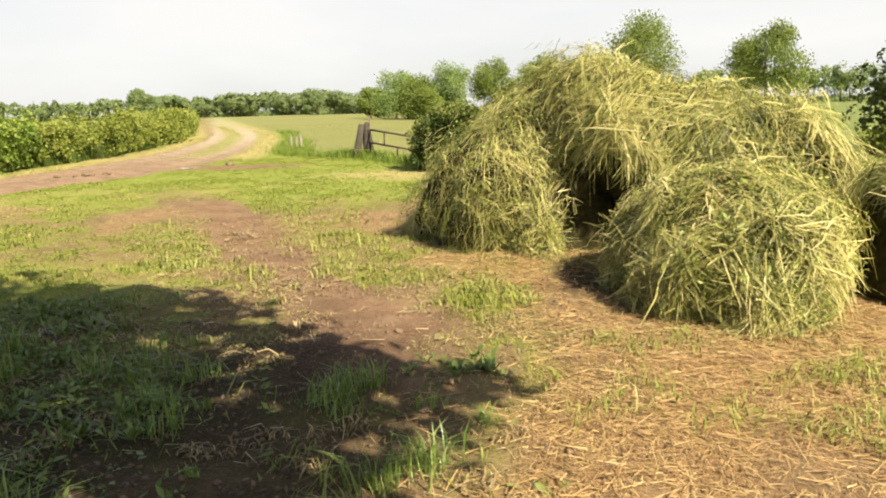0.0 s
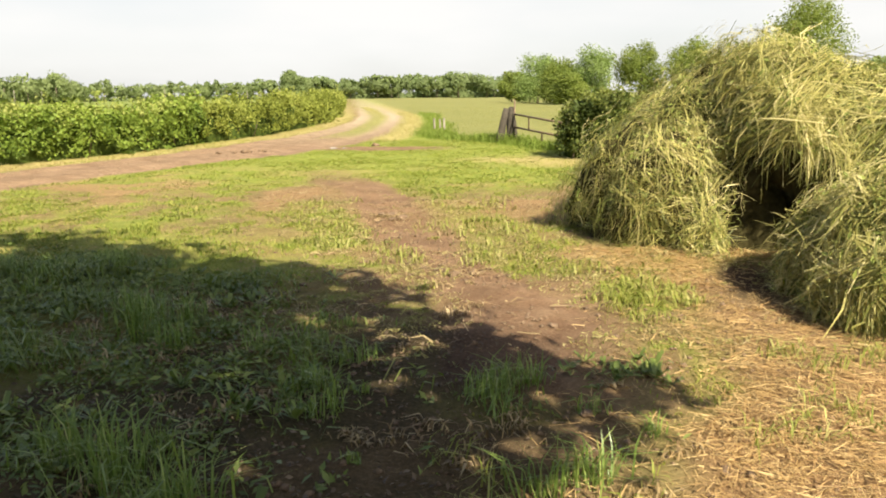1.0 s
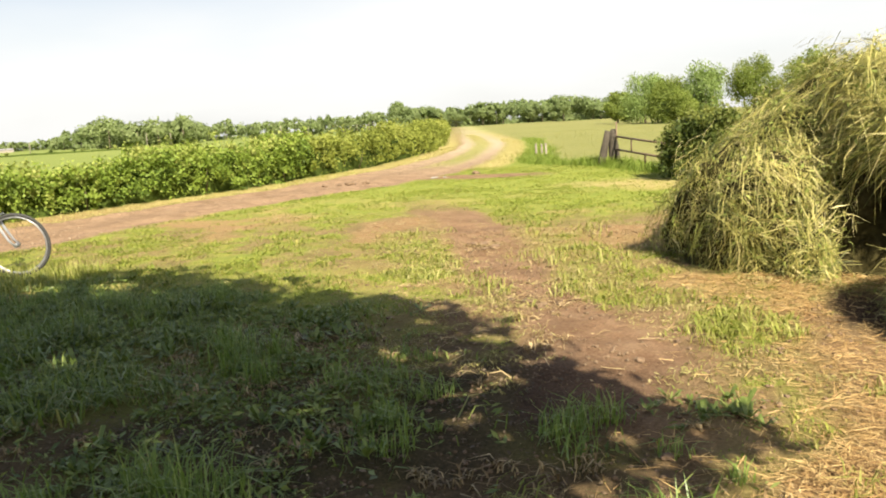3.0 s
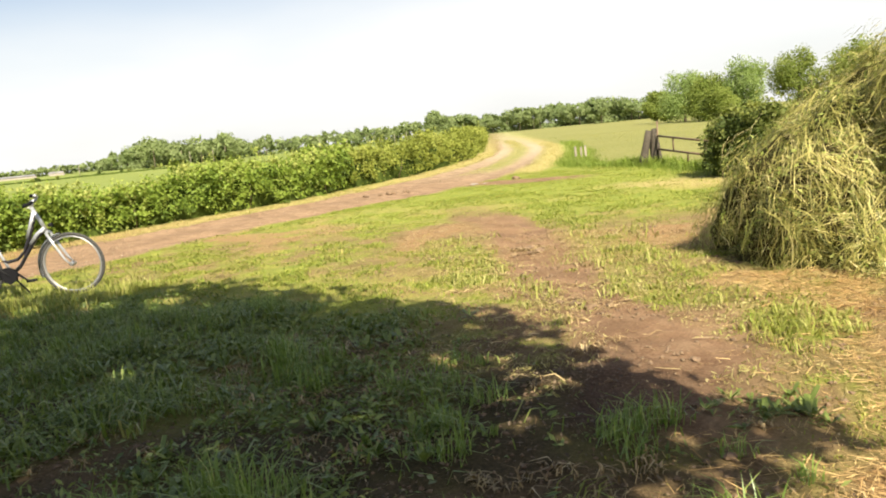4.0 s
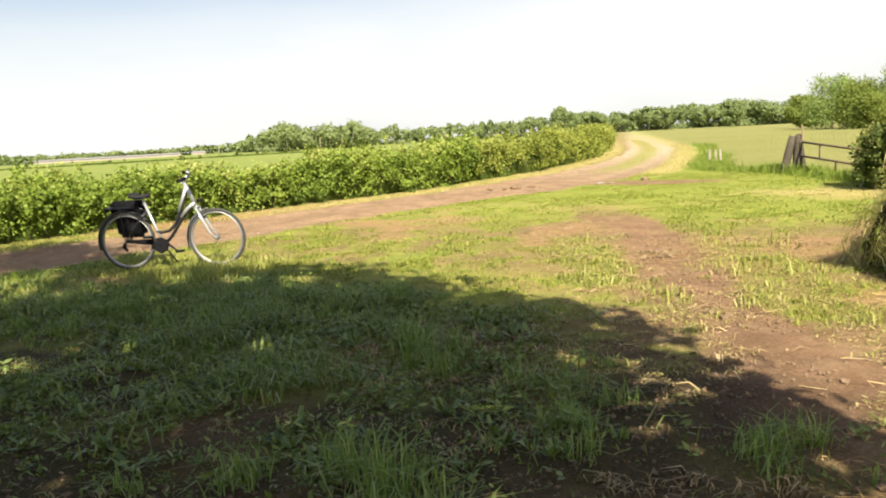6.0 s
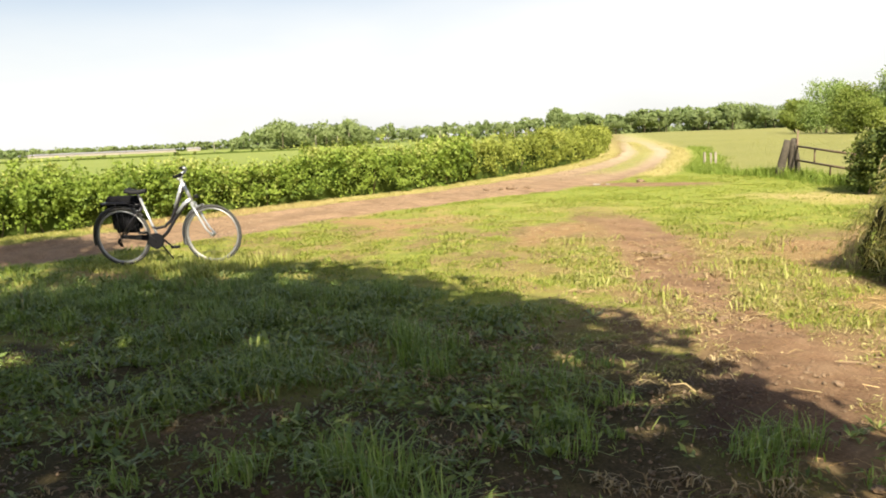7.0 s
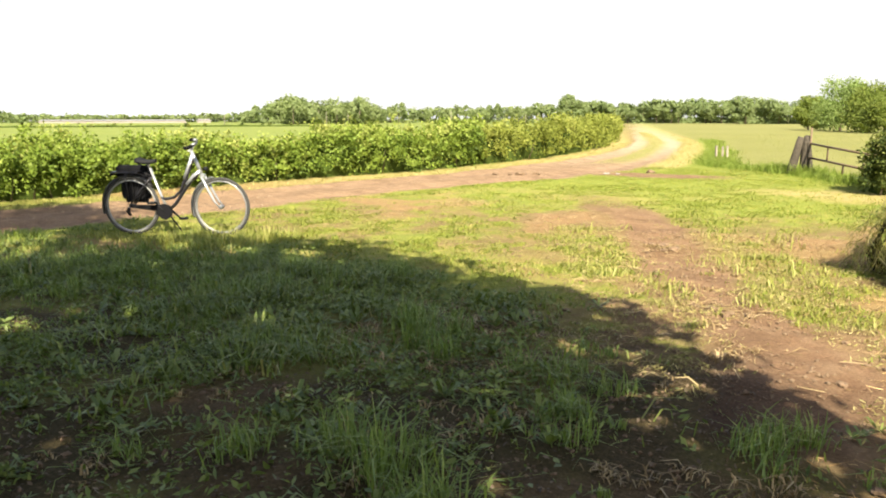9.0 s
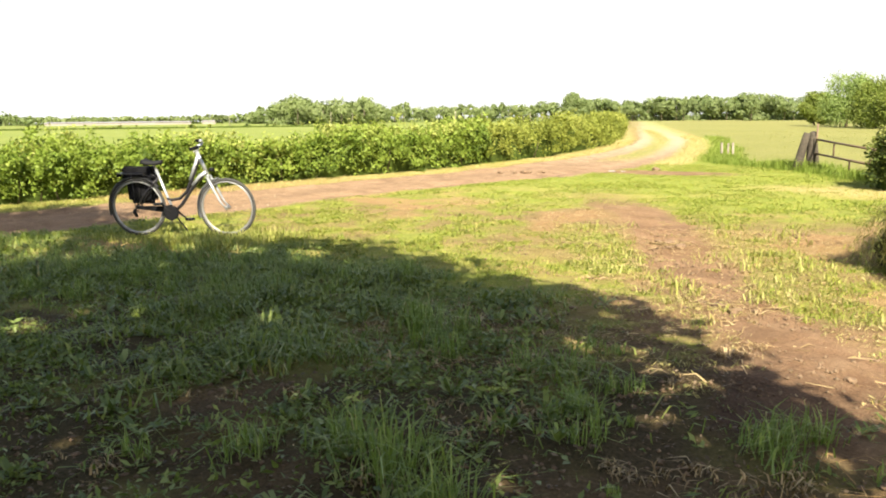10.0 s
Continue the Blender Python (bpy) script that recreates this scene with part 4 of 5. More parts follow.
def far_wood(az0, az1, dist, tops, count, size, label, seed, mat=None, wide=6.0, low=0.3):
    """A belt of far trees between two bearings, crown beside crown over dark stems."""
    r = np.random.default_rng(seed)
    total = radians(az1 - az0) * dist
    trees = max(6, int(total / (wide * 0.33)))
    f = (np.arange(trees) + r.uniform(-0.4, 1.4, trees)) / trees
    az = np.radians(az0 + (az1 - az0) * f)
    h = np.interp(f, np.linspace(0, 1, len(tops)), tops) * r.normal(0.97, 0.1, trees) * (0.6 + 0.4 * smooth(0, 0.05, f) * smooth(1, 0.95, f))
    w = wide * 0.5 * r.uniform(0.65, 1.3, trees)
    dd = dist + r.uniform(-7, 9, trees)
    k = r.integers(0, trees, count)
    d = unit(r.normal(size=(count, 3)))
    lumps = unit(r.normal(size=(trees * 9, 3)))[k * 9 + r.integers(0, 9, count)]
    d = unit(d * 0.55 + lumps)
    foot = low * r.uniform(0.5, 1.3, trees)
    cz, rz = h * (1 + foot) / 2, h * (1 - foot) / 2
    rad = np.clip(r.normal(0.86, 0.16, count), 0.3, 1.15)
    at = np.stack([(dd * np.sin(az))[k] + d[:, 0] * w[k] * rad, (dd * np.cos(az))[k] + d[:, 1] * w[k] * rad, cz[k] + d[:, 2] * rz[k] * rad], 1)
    thing = tagged(new("woodland"), label, "woodland", kind="stuff")
    lv, lf = leaves(at, unit(d + r.normal(0, 0.45, (count, 3)) + np.array([0, 0, 0.2])), size * r.uniform(0.6, 1.5, count), 1.3)
    part("crowns", mesh_of("crowns", lv, lf, mat or M_TREE_HAZE), thing, kind="stuff")
    sb = bmesh.new()
    for q in range(trees):
        b = (dd[q] * math.sin(az[q]), dd[q] * math.cos(az[q]))
        tube(sb, [(b[0], b[1], -0.2), (b[0] + r.normal(0, 0.15), b[1], h[q] * 0.6)], [h[q] * 0.026, h[q] * 0.012], 5)
    part("stems", sb, thing, "dark trunks under the crowns", M_BARK, "stuff")
    # undergrowth closes the foot of the wood
    m = count // 4
    a2, z2 = np.radians(r.uniform(az0, az1, m)), np.abs(r.normal(0, 0.13, m)) * np.mean(tops)
    d2 = dist + r.uniform(-2, 10, m)
    lv, lf = leaves(np.stack([d2 * np.sin(a2), d2 * np.cos(a2), z2], 1), unit(np.array([0, -0.6, 0.8]) + r.normal(0, 0.6, (m, 3))), size * r.uniform(0.7, 1.6, m), 1.3)
    part("undergrowth", mesh_of("undergrowth", lv, lf, M_TREE_HAZE), thing, kind="stuff")
    return thing


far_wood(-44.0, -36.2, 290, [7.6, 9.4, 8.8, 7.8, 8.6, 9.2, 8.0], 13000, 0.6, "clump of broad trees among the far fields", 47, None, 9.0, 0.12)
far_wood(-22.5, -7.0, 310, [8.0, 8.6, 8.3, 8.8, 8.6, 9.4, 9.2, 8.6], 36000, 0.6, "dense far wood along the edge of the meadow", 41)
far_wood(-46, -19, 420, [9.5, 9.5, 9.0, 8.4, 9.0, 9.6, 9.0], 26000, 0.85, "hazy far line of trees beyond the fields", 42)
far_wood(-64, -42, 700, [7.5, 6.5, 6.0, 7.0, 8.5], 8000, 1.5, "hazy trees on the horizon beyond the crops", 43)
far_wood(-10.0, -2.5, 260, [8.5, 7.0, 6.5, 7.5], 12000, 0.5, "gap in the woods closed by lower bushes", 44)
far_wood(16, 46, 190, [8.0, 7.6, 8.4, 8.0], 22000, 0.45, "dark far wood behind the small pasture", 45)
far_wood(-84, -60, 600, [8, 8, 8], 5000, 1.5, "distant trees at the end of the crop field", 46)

for k, (az, dist, h, w, mat) in enumerate((
        (-5.6, 115, 4.6, 3.8, M_TREE), (-3.7, 100, 6.4, 6.0, M_TREE_LIGHT), (-2.0, 92, 5.3, 5.4, M_TREE), (0.5, 90, 6.6, 5.4, M_TREE_LIGHT), (3.6, 84, 6.9, 5.2, M_TREE), (7.3, 80, 6.6, 5.4, M_TREE),
        (-1.2, 85, 3.4, 4.2, M_TREE), (10.2, 85, 6.0, 5.0, M_TREE))):
    field_tree(az, dist, h, w, mat, "leafy field tree in a row beyond the meadow", 60 + k, 0.06, 11000, dist * 0.0015)
field_tree(14.6, 62, 8.4, 6.2, M_TREE, "tall young ash tree rising behind the hay", 80, 0.3, 13000, 0.1)
field_tree(22.7, 58, 6.9, 4.9, M_TREE, "single round-crowned tree behind the hay", 81, 0.22, 13000, 0.1)
field_tree(37.6, 11, 3.7, 3.1, M_TREE_SHADED, "near tree with low hanging branches, leaves coloured as if shaded", 82, 0.1, 38000, 0.055)
hedge([(9.3, 15.5), (11.5, 18), (14, 20)], 0.8, [0.5, 0.6, 0.7], "rough low bush at the edge of the pasture", 9000, 0.06, 71, M_HEDGE_PALE, "bush")
hedge([(-175, 70), (-158, 86), (-142, 110), (-118, 140)], 1.0, [0.55, 0.55, 0.55, 0.55], "low dark field hedge across the crops", 7000, 0.16, 77, M_BUSH, "far_hedge")


# ---- gate, posts and stakes ----
def weathered_post(x, y, h, r, lean, toward, seed, name="gate_post", label="leaning grey weathered timber gate post"):
    rr = np.random.default_rng(seed)
    bm = bmesh.new()
    dx, dy = math.cos(toward) * lean, math.sin(toward) * lean
    tube(bm, [(x + dx * f * h, y + dy * f * h, f * h - 0.05) for f in (0, 0.3, 0.65, 0.96, 1.02)], [r * 1.08, r, r * 0.95 + rr.normal(0, 0.005), r * 0.88, r * 0.6], 9)
    for v in bm.verts:
        v.co += Vector(rr.normal(0, r * 0.07, 3))
    ob = part(name, bm, None, label, M_POST)
    return tagged(ob, label, "post")


weathered_post(-2.5, 20.35, 0.95, 0.10, 0.22, 0.4, 1)
weathered_post(-2.22, 20.5, 0.98, 0.105, 0.05, 0.2, 2)
weathered_post(-2.02, 20.45, 0.86, 0.05, -0.12, 0.1, 3, "brace_post", "thin slanting timber brace against the gate post")

gate = tagged(new("field_gate"), "sagging rusty tubular steel field gate, closed", "gate")
g0, g1 = Vector((-2.08, 20.42, 0)), Vector((-0.55, 16.9, 0))
gdir = g1 - g0


def gate_point(f, z0, z1):
    p = g0 + gdir * f
    return (p.x, p.y, z0 + (z1 - z0) * f)


for g_bar, (za, zb) in (("top_bar", (0.76, 0.63)), ("lower_bar", (0.42, 0.33))):
    part(g_bar, tube(bmesh.new(), [gate_point(0, za, zb), gate_point(1, za, zb)], 0.026, 10), gate, "", M_GATE)
for f, (za, zb) in ((0.0, (0.2, 1.14)), (0.3, (0.4, 0.74)), (0.55, (0.18, 0.4)), (0.82, (0.2, 0.68)), (1.0, (0.1, 0.66))):
    part("upright", tube(bmesh.new(), [gate_point(f, za, za - 0.03), gate_point(f, zb, zb - 0.03)], 0.02, 8), gate, "", M_GATE)

for x, y, h in ((-5.62, 27.2, 0.46), (-5.38, 27.05, 0.44), (-5.2, 26.9, 0.47)):
    sbm = bmesh.new()
    box(sbm, (-0.035, -0.035, -0.05), (0.035, 0.035, h), 0.012)
    st = part("fence_stake", sbm, None, "", M_STAKE)
    st.location, st.rotation_euler = (x, y, 0), (rng.normal(0, 0.06), rng.normal(0, 0.06), rng.uniform(0, 1))
    tagged(st, "short pale grey timber fence stake in long grass", "stake", "fence stakes")


def stone(x, y, s, mat, name, label, seed, flat=0.5):
    bm = bmesh.new()
    bmesh.ops.create_icosphere(bm, subdivisions=2, radius=s)
    rr = np.random.default_rng(seed)
    for v in bm.verts:
        v.co *= 1 + rr.normal(0, 0.2)
        v.co.z *= flat
    ob = part(name, bm, None, label, mat)
    ob.location, ob.rotation_euler = (x, y, s * flat * 0.35), (0, 0, rr.uniform(0, 6))
    return tagged(ob, label, name.replace("_", " "))


stone(-6.45, 18.28, 0.085, M_STONE, "pale_stone", "flat pale stone lying in the track", 3, 0.3)
stone(-6.2, 18.4, 0.05, M_STONE, "pale_stone", "flat pale stone lying in the track", 4, 0.35)
CLODS = [(-2.27, 7.96, 0.065), (-2.12, 7.86, 0.05), (-2.4, 8.05, 0.04), (-2.2, 7.75, 0.035), (-1.25, 5.45, 0.05), (-1.12, 5.36, 0.045), (-1.0, 5.42, 0.03), (-1.38, 5.52, 0.03), (-8.2, 17.0, 0.12), (-7.9, 17.3, 0.08), (-8.7, 16.6, 0.08), (-8.4, 16.8, 0.06), (-5.6, 19.2, 0.1)]
for k in range(30):
    CLODS.append((float(rng.uniform(-3.0, 0.0)), float(rng.uniform(2.4, 5.2)), float(rng.uniform(0.012, 0.026))))
for k, (x, y, s) in enumerate(CLODS):
    tagged(stone(x, y, s, M_CLOD, "earth_clod", "crumbly brown clod of dry earth on the ground", 20 + k, 0.6), group="clods")


# ---- bicycle ----
def bicycle():
    """Along +x, rear hub at the origin's x, wheels on z = 0."""
    R, WB = 0.345, 1.10
    bike = tagged(new("bicycle"), "silver and black step-through city bicycle with black pannier, on stand", "bicycle")

    def wheel(cx, nm):
        w = part(nm, ring(bmesh.new(), cx, R, R - 0.018, 0.018, 10, 56), bike, "", M_RUBBER)
        part("tyre_wall", ring(bmesh.new(), cx, R, R - 0.027, 0.0125, 8, 56), w, "dark grey tyre wall", M_WALL)
        part("rim", ring(bmesh.new(), cx, R, R - 0.046, 0.0085, 8, 56), w, "bright alloy rim", M_ALLOY)
        part("hub", tube(bmesh.new(), [(cx, -0.05, R), (cx, -0.02, R), (cx, 0.02, R), (cx, 0.05, R)], [0.018, 0.026, 0.026, 0.018], 10), w, "", M_ALLOY)
        for k in range(32):
            a = 2 * math.pi * k / 32
            b = a + (0.5 if k % 2 else -0.5)
            y = 0.025 if k % 4 < 2 else -0.025
            sp = tube(bmesh.new(), [(cx + 0.022 * math.cos(b), y, R + 0.022 * math.sin(b)), (cx + (R - 0.055) * math.cos(a), 0, R + (R - 0.055) * math.sin(a))], 0.0009, 4, False)
            part("spoke", sp, w, "", M_STEEL)
        return w

    wheel(0, "rear_wheel")
    wheel(WB, "front_wheel")

    def strip(cx, a0, a1, r, w, mat, nm, label=""):
        bm = bmesh.new()
        prev = None
        for a in np.linspace(a0, a1, 26):
            ca, sa = math.cos(radians(a)), math.sin(radians(a))
            row = [bm.verts.new((cx + (r + dz) * ca, y, R + (r + dz) * sa)) for y, dz in ((-w, -0.018), (-w * 0.6, 0), (w * 0.6, 0), (w, -0.018))]
            if prev:
                for k in range(3):
                    bm.faces.new((prev[k], prev[k + 1], row[k + 1], row[k])).smooth = True
            prev = row
        bmesh.ops.solidify(bm, geom=bm.faces[:], thickness=0.003)
        return part(nm, bm, bike, label, mat)

    strip(0, 40, 196, R + 0.022, 0.026, M_GUARD, "rear_mudguard", "dark grey mudguard")
    strip(WB, 104, 200, R + 0.022, 0.026, M_SILVER, "front_mudguard", "silver mudguard")

    def turned(points):
        """The steering stands a little turned, its far end back and up."""
        return [(x - 0.3 * y, y, z + 0.02 + 0.13 * y) for x, y, z in points]

    head_low, head_top = (0.885, 0, 0.735), (0.775, 0, 1.0)
    bb = (0.445, 0, 0.29)
    part("head_tube", tube(bmesh.new(), [head_low, head_top], 0.021, 12), bike, "silver paint", M_SILVER)
    part("upper_tube", tube(bmesh.new(), [(0.80, 0, 0.93), (0.70, 0, 0.69), (0.62, 0, 0.53), (0.53, 0, 0.45), (0.42, 0, 0.43), (0.37, 0, 0.45)], [0.021, 0.02, 0.018, 0.017, 0.017, 0.017], 12), bike, "black low step-through tube", M_BLACKPAINT)
    part("down_tube", tube(bmesh.new(), [(0.875, 0, 0.76), (0.76, 0, 0.66), (0.66, 0, 0.53), (0.55, 0, 0.38), bb], [0.024, 0.023, 0.02, 0.02, 0.02], 12), bike, "black lower tube", M_BLACKPAINT)
    sh = bmesh.new()
    tube(sh, [(0.795, 0, 0.955), (0.735, 0, 0.80), (0.675, 0, 0.665)], [0.0235, 0.024, 0.023], 12)
    tube(sh, [(0.882, 0, 0.765), (0.79, 0, 0.70), (0.70, 0, 0.60)], [0.0265, 0.027, 0.0245], 12)
    part("upper_frame", sh, bike, "silver upper frame tubes", M_SILVER)
    part("seat_tube", tube(bmesh.new(), [bb, (0.37, 0, 0.48), (0.262, 0, 0.79)], 0.015, 12), bike, "silver paint", M_SILVER)
    part("seat_post", tube(bmesh.new(), [(0.265, 0, 0.775), (0.228, 0, 0.88)], 0.0135, 10), bike, "bright alloy", M_ALLOY)
    for s in (-1, 1):
        part("seat_stay", tube(bmesh.new(), [(0.29, 0.02 * s, 0.70), (0.16, 0.05 * s, 0.55), (0.0, 0.06 * s, R)], 0.0095, 8), bike, "black paint", M_BLACKPAINT)
        part("chain_stay", tube(bmesh.new(), [(0.44, 0.03 * s, 0.29), (0.22, 0.055 * s, 0.315), (0.0, 0.06 * s, R)], 0.011, 8), bike, "black paint", M_BLACKPAINT)
        part("fork_blade", tube(bmesh.new(), [(0.90, 0.045 * s, 0.70), (0.97, 0.052 * s, 0.555), (1.045, 0.055 * s, 0.41), (WB, 0.055 * s, R)], [0.0165, 0.0165, 0.012, 0.009], 10), bike, "silver paint", M_SILVER)
        part("grip", tube(bmesh.new(), turned([(0.815, 0.17 * s, 1.06), (0.785, 0.225 * s, 1.056), (0.74, 0.262 * s, 1.05)]), 0.019, 10), bike, "black rubber grip", M_BAG)
        part("brake_lever", tube(bmesh.new(), turned([(0.83, 0.15 * s, 1.045), (0.82, 0.2 * s, 1.028), (0.775, 0.25 * s, 1.022)]), [0.011, 0.006, 0.006], 6), bike, "", M_ALLOY)
        part("crank", tube(bmesh.new(), [(0.445, 0.075 * s, 0.29), (0.445 + 0.12 * s, 0.08 * s, 0.29 - 0.11 * s)], [0.014, 0.01], 8), bike, "", M_PLASTIC)
        pd = bmesh.new()
        box(pd, (0.52 if s > 0 else 0.28, 0.09 if s > 0 else -0.18, (0.168 if s > 0 else 0.39)), (0.61 if s > 0 else 0.37, 0.18 if s > 0 else -0.09, (0.192 if s > 0 else 0.414)), 0.006)
        part("pedal", pd, bike, "black plastic pedal", M_PLASTIC)
        part("carrier_strut", tube(bmesh.new(), [(0.0, 0.062 * s, R + 0.02), (-0.02, 0.065 * s, 0.74)], 0.005, 6), bike, "", M_BLACKPAINT)
        part("carrier_rail", tube(bmesh.new(), [(0.24, 0.03 * s, 0.70), (0.12, 0.065 * s, 0.74), (-0.2, 0.065 * s, 0.74)], 0.006, 6), bike, "", M_BLACKPAINT)
        if s < 0:
            continue
        bag = bmesh.new()
        y0, y1 = sorted((0.075 * s, 0.20 * s))
        box(bag, (-0.2, y0, 0.37), (0.2, y1, 0.79), 0.045)
        for v in bag.verts:
            if v.co.z < 0.5:
                v.co.x *= 0.9
            v.co.y += 0.012 * math.sin(v.co.x * 30) * s
        pan = part("pannier", bag, bike, "black canvas side pannier", M_BAG)
        flap = bmesh.new()
        box(flap, (-0.215, y0 - 0.004, 0.66), (0.17, y1 + 0.004, 0.81), 0.02)
        part("flap", flap, pan, "", M_BAG)
        for xs in (-0.13, 0.05):
            st = bmesh.new()
            yy = 0.203 * s
            box(st, (xs - 0.012, min(yy, yy + 0.006 * s), 0.50), (xs + 0.012, max(yy, yy + 0.006 * s), 0.67), 0.002)
            part("strap", st, pan, "dark webbing strap", M_PLASTIC)
    part("crown", tube(bmesh.new(), [(0.90, -0.05, 0.705), (0.893, 0, 0.72), (0.90, 0.05, 0.705)], 0.018, 8), bike, "silver fork crown", M_SILVER)
    part("stem", tube(bmesh.new(), [(0.778, 0, 0.98), (0.76, 0, 1.02), (0.79, 0, 1.06), (0.835, 0, 1.07)], [0.0145, 0.015, 0.016, 0.018], 10), bike, "bright alloy stem", M_ALLOY)
    part("handlebar", tube(bmesh.new(), turned([(0.785, -0.225, 1.056), (0.815, -0.17, 1.06), (0.835, -0.09, 1.055), (0.84, 0, 1.05), (0.835, 0.09, 1.055), (0.815, 0.17, 1.06), (0.785, 0.225, 1.056)]), 0.0115, 10), bike, "dark swept handlebar", M_BLACKPAINT)
    part("bell", tube(bmesh.new(), turned([(0.82, 0.1, 1.065), (0.82, 0.1, 1.085), (0.82, 0.1, 1.1)]), [0.026, 0.024, 0.008], 10), bike, "", M_ALLOY)
    lamp = bmesh.new()
    tube(lamp, [(0.915, 0, 0.79), (0.94, 0, 0.79), (0.96, 0, 0.79)], [0.014, 0.024, 0.026], 12)
    part("headlight", lamp, bike, "small black headlight", M_PLASTIC)
    part("derailleur", tube(bmesh.new(), [(0.0, -0.07, 0.33), (-0.015, -0.075, 0.29), (0.02, -0.075, 0.24)], [0.02, 0.024, 0.016], 8), bike, "", M_PLASTIC)
    tail = bmesh.new()
    box(tail, (-0.225, -0.04, 0.7), (-0.2, 0.04, 0.735), 0.006)
    part("rear_light", tail, bike, "", M_PLASTIC)
    # saddle: wide behind, narrow nose
    sd = bmesh.new()
    rows = []
    for f in np.linspace(0, 1, 9):
        x, w, top = 0.125 + 0.22 * f, 0.085 * (1 - f) ** 1.3 + 0.02, 0.915 - 0.02 * math.sin(math.pi * f) - 0.012 * f
        rows.append([sd.verts.new((x, w * c, top - dz)) for c, dz in ((-1, 0.05), (-0.85, 0.012), (-0.4, 0.0), (0.4, 0.0), (0.85, 0.012), (1, 0.05))])
    for a, b in zip(rows, rows[1:]):
        for k in range(5):
            sd.faces.new((a[k], a[k + 1], b[k + 1], b[k])).smooth = True
    sd.faces.new(rows[0][::-1]), sd.faces.new(rows[-1])
    for a, b in zip(rows, rows[1:]):
        sd.faces.new((a[0], b[0], b[5], a[5]))
    part("saddle", sd, bike, "wide black padded saddle", M_PLASTIC)
    # chain case
    cc = bmesh.new()
    outline = [(0.03, 0.335), (0.35, 0.312), (0.375, 0.225), (0.44, 0.195), (0.505, 0.225), (0.535, 0.29), (0.505, 0.355), (0.44, 0.385), (0.36, 0.368), (0.03, 0.368)]
    a = [cc.verts.new((x, -0.085, z)) for x, z in outline]
    b = [cc.verts.new((x, -0.055, z)) for x, z in outline]
    cc.faces.new(a), cc.faces.new(b[::-1])
    for k in range(len(a)):
        cc.faces.new((a[k], b[k], b[(k + 1) % len(a)], a[(k + 1) % len(a)]))
    part("chain_case", cc, bike, "dark plastic chain case", M_BAG)
    part("carrier_plate", box(bmesh.new(), (-0.2, -0.06, 0.738), (0.12, 0.06, 0.752), 0.003), bike, "", M_BLACKPAINT)
    part("kickstand", tube(bmesh.new(), [(0.42, 0.03, 0.27), (0.47, 0.10, 0.14), (0.53, 0.17, 0.0)], [0.011, 0.009, 0.012], 8), bike, "", M_BLACKPAINT)
    return bike


bike = bicycle()
bike.matrix_world = pose(-7.915, 5.719, 0.0, 2.0, 0, 24.6)


# ---- far buildings ----
def greenhouse(x, y, turn, length, depth, height, label):
    ob = tagged(new("greenhouse"), label, "greenhouse")
    ob.matrix_world = pose(x, y, 0, 0, 0, turn)
    n = max(2, int(length / 12))
    part("wall", box(bmesh.new(), (-length / 2, -depth / 2, 0), (length / 2, depth / 2, height * 0.6)), ob, "", M_CONCRETE)
    for k in range(n):
        rb = bmesh.new()
        a, b = -length / 2 + k * length / n, -length / 2 + (k + 1) * length / n - 0.4
        m = (a + b) / 2
        vs = [rb.verts.new(p) for p in ((a, -depth / 2 - 0.4, height * 0.6 + 0.01), (b, -depth / 2 - 0.4, height * 0.6 + 0.01), (b, 0, height), (a, 0, height), (a, depth / 2 + 0.4, height * 0.6 + 0.01), (b, depth / 2 + 0.4, height * 0.6 + 0.01))]
        rb.faces.new((vs[0], vs[1], vs[2], vs[3])), rb.faces.new((vs[3], vs[2], vs[5], vs[4])), rb.faces.new((vs[0], vs[3], vs[4])), rb.faces.new((vs[1], vs[5], vs[2]))
        part("roof_bay", rb, ob, "white roof sheet", M_GREENHOUSE)
    return ob


def far_place(az, dist):
    return dist * math.sin(radians(az)), dist * math.cos(radians(az))


x, y = far_place(-54.5, 520)
greenhouse(x, y, 54, 84, 14, 2.2, "long low white-roofed shed far across the crops")
x, y = far_place(-48.6, 560)
greenhouse(x, y, 48, 9, 8, 2.6, "small white-walled farm shed far away")
# thin pale poles before the far trees
for az, dist, h in ((-39.9, 260, 4.2), (-38.3, 265, 3.8), (-30.6, 240, 4.0), (-28.6, 270, 3.4), (-25.0, 250, 3.2), (-24.1, 255, 3.4), (-47.2, 260, 3.2)):
    x, y = far_place(az, dist)
    pole = part("far_pole", tube(bmesh.new(), [(0, 0, -0.2), (0.03, 0, h * 0.5), (0, 0, h)], [0.13, 0.11, 0.08], 6), None, "", M_STAKE)
    pole.location = (x, y, 0)
    tagged(pole, "thin pale pole standing before the far trees", "pole", "far poles")

# ---- grass, weeds and litter ----
def scatter(n, x0, x1, y0, y1, weight):
    """Random places kept by a weight of the plan."""
    x, y = rng.uniform(x0, x1, n), rng.uniform(y0, y1, n)
    keep = rng.random(n) < weight(x, y)
    return x[keep], y[keep]


def grass(name, label, x, y, height, width, lean, mat):
    root = np.stack([x, y, lift(x, y)], 1)
    v, f = blades(root, height, width, lean)
    return tagged(new(name, mesh_of(name, v, f, mat)), label, "grass", kind="stuff")


HEAPS = ((0.72, 7.72, 1.0, 1.34), (2.25, 6.9, 1.15, 0.9), (1.82, 4.95, 0.68, 0.93), (3.22, 4.95, 0.74, 0.9))


def clear(x, y):
    ok = np.ones_like(x)
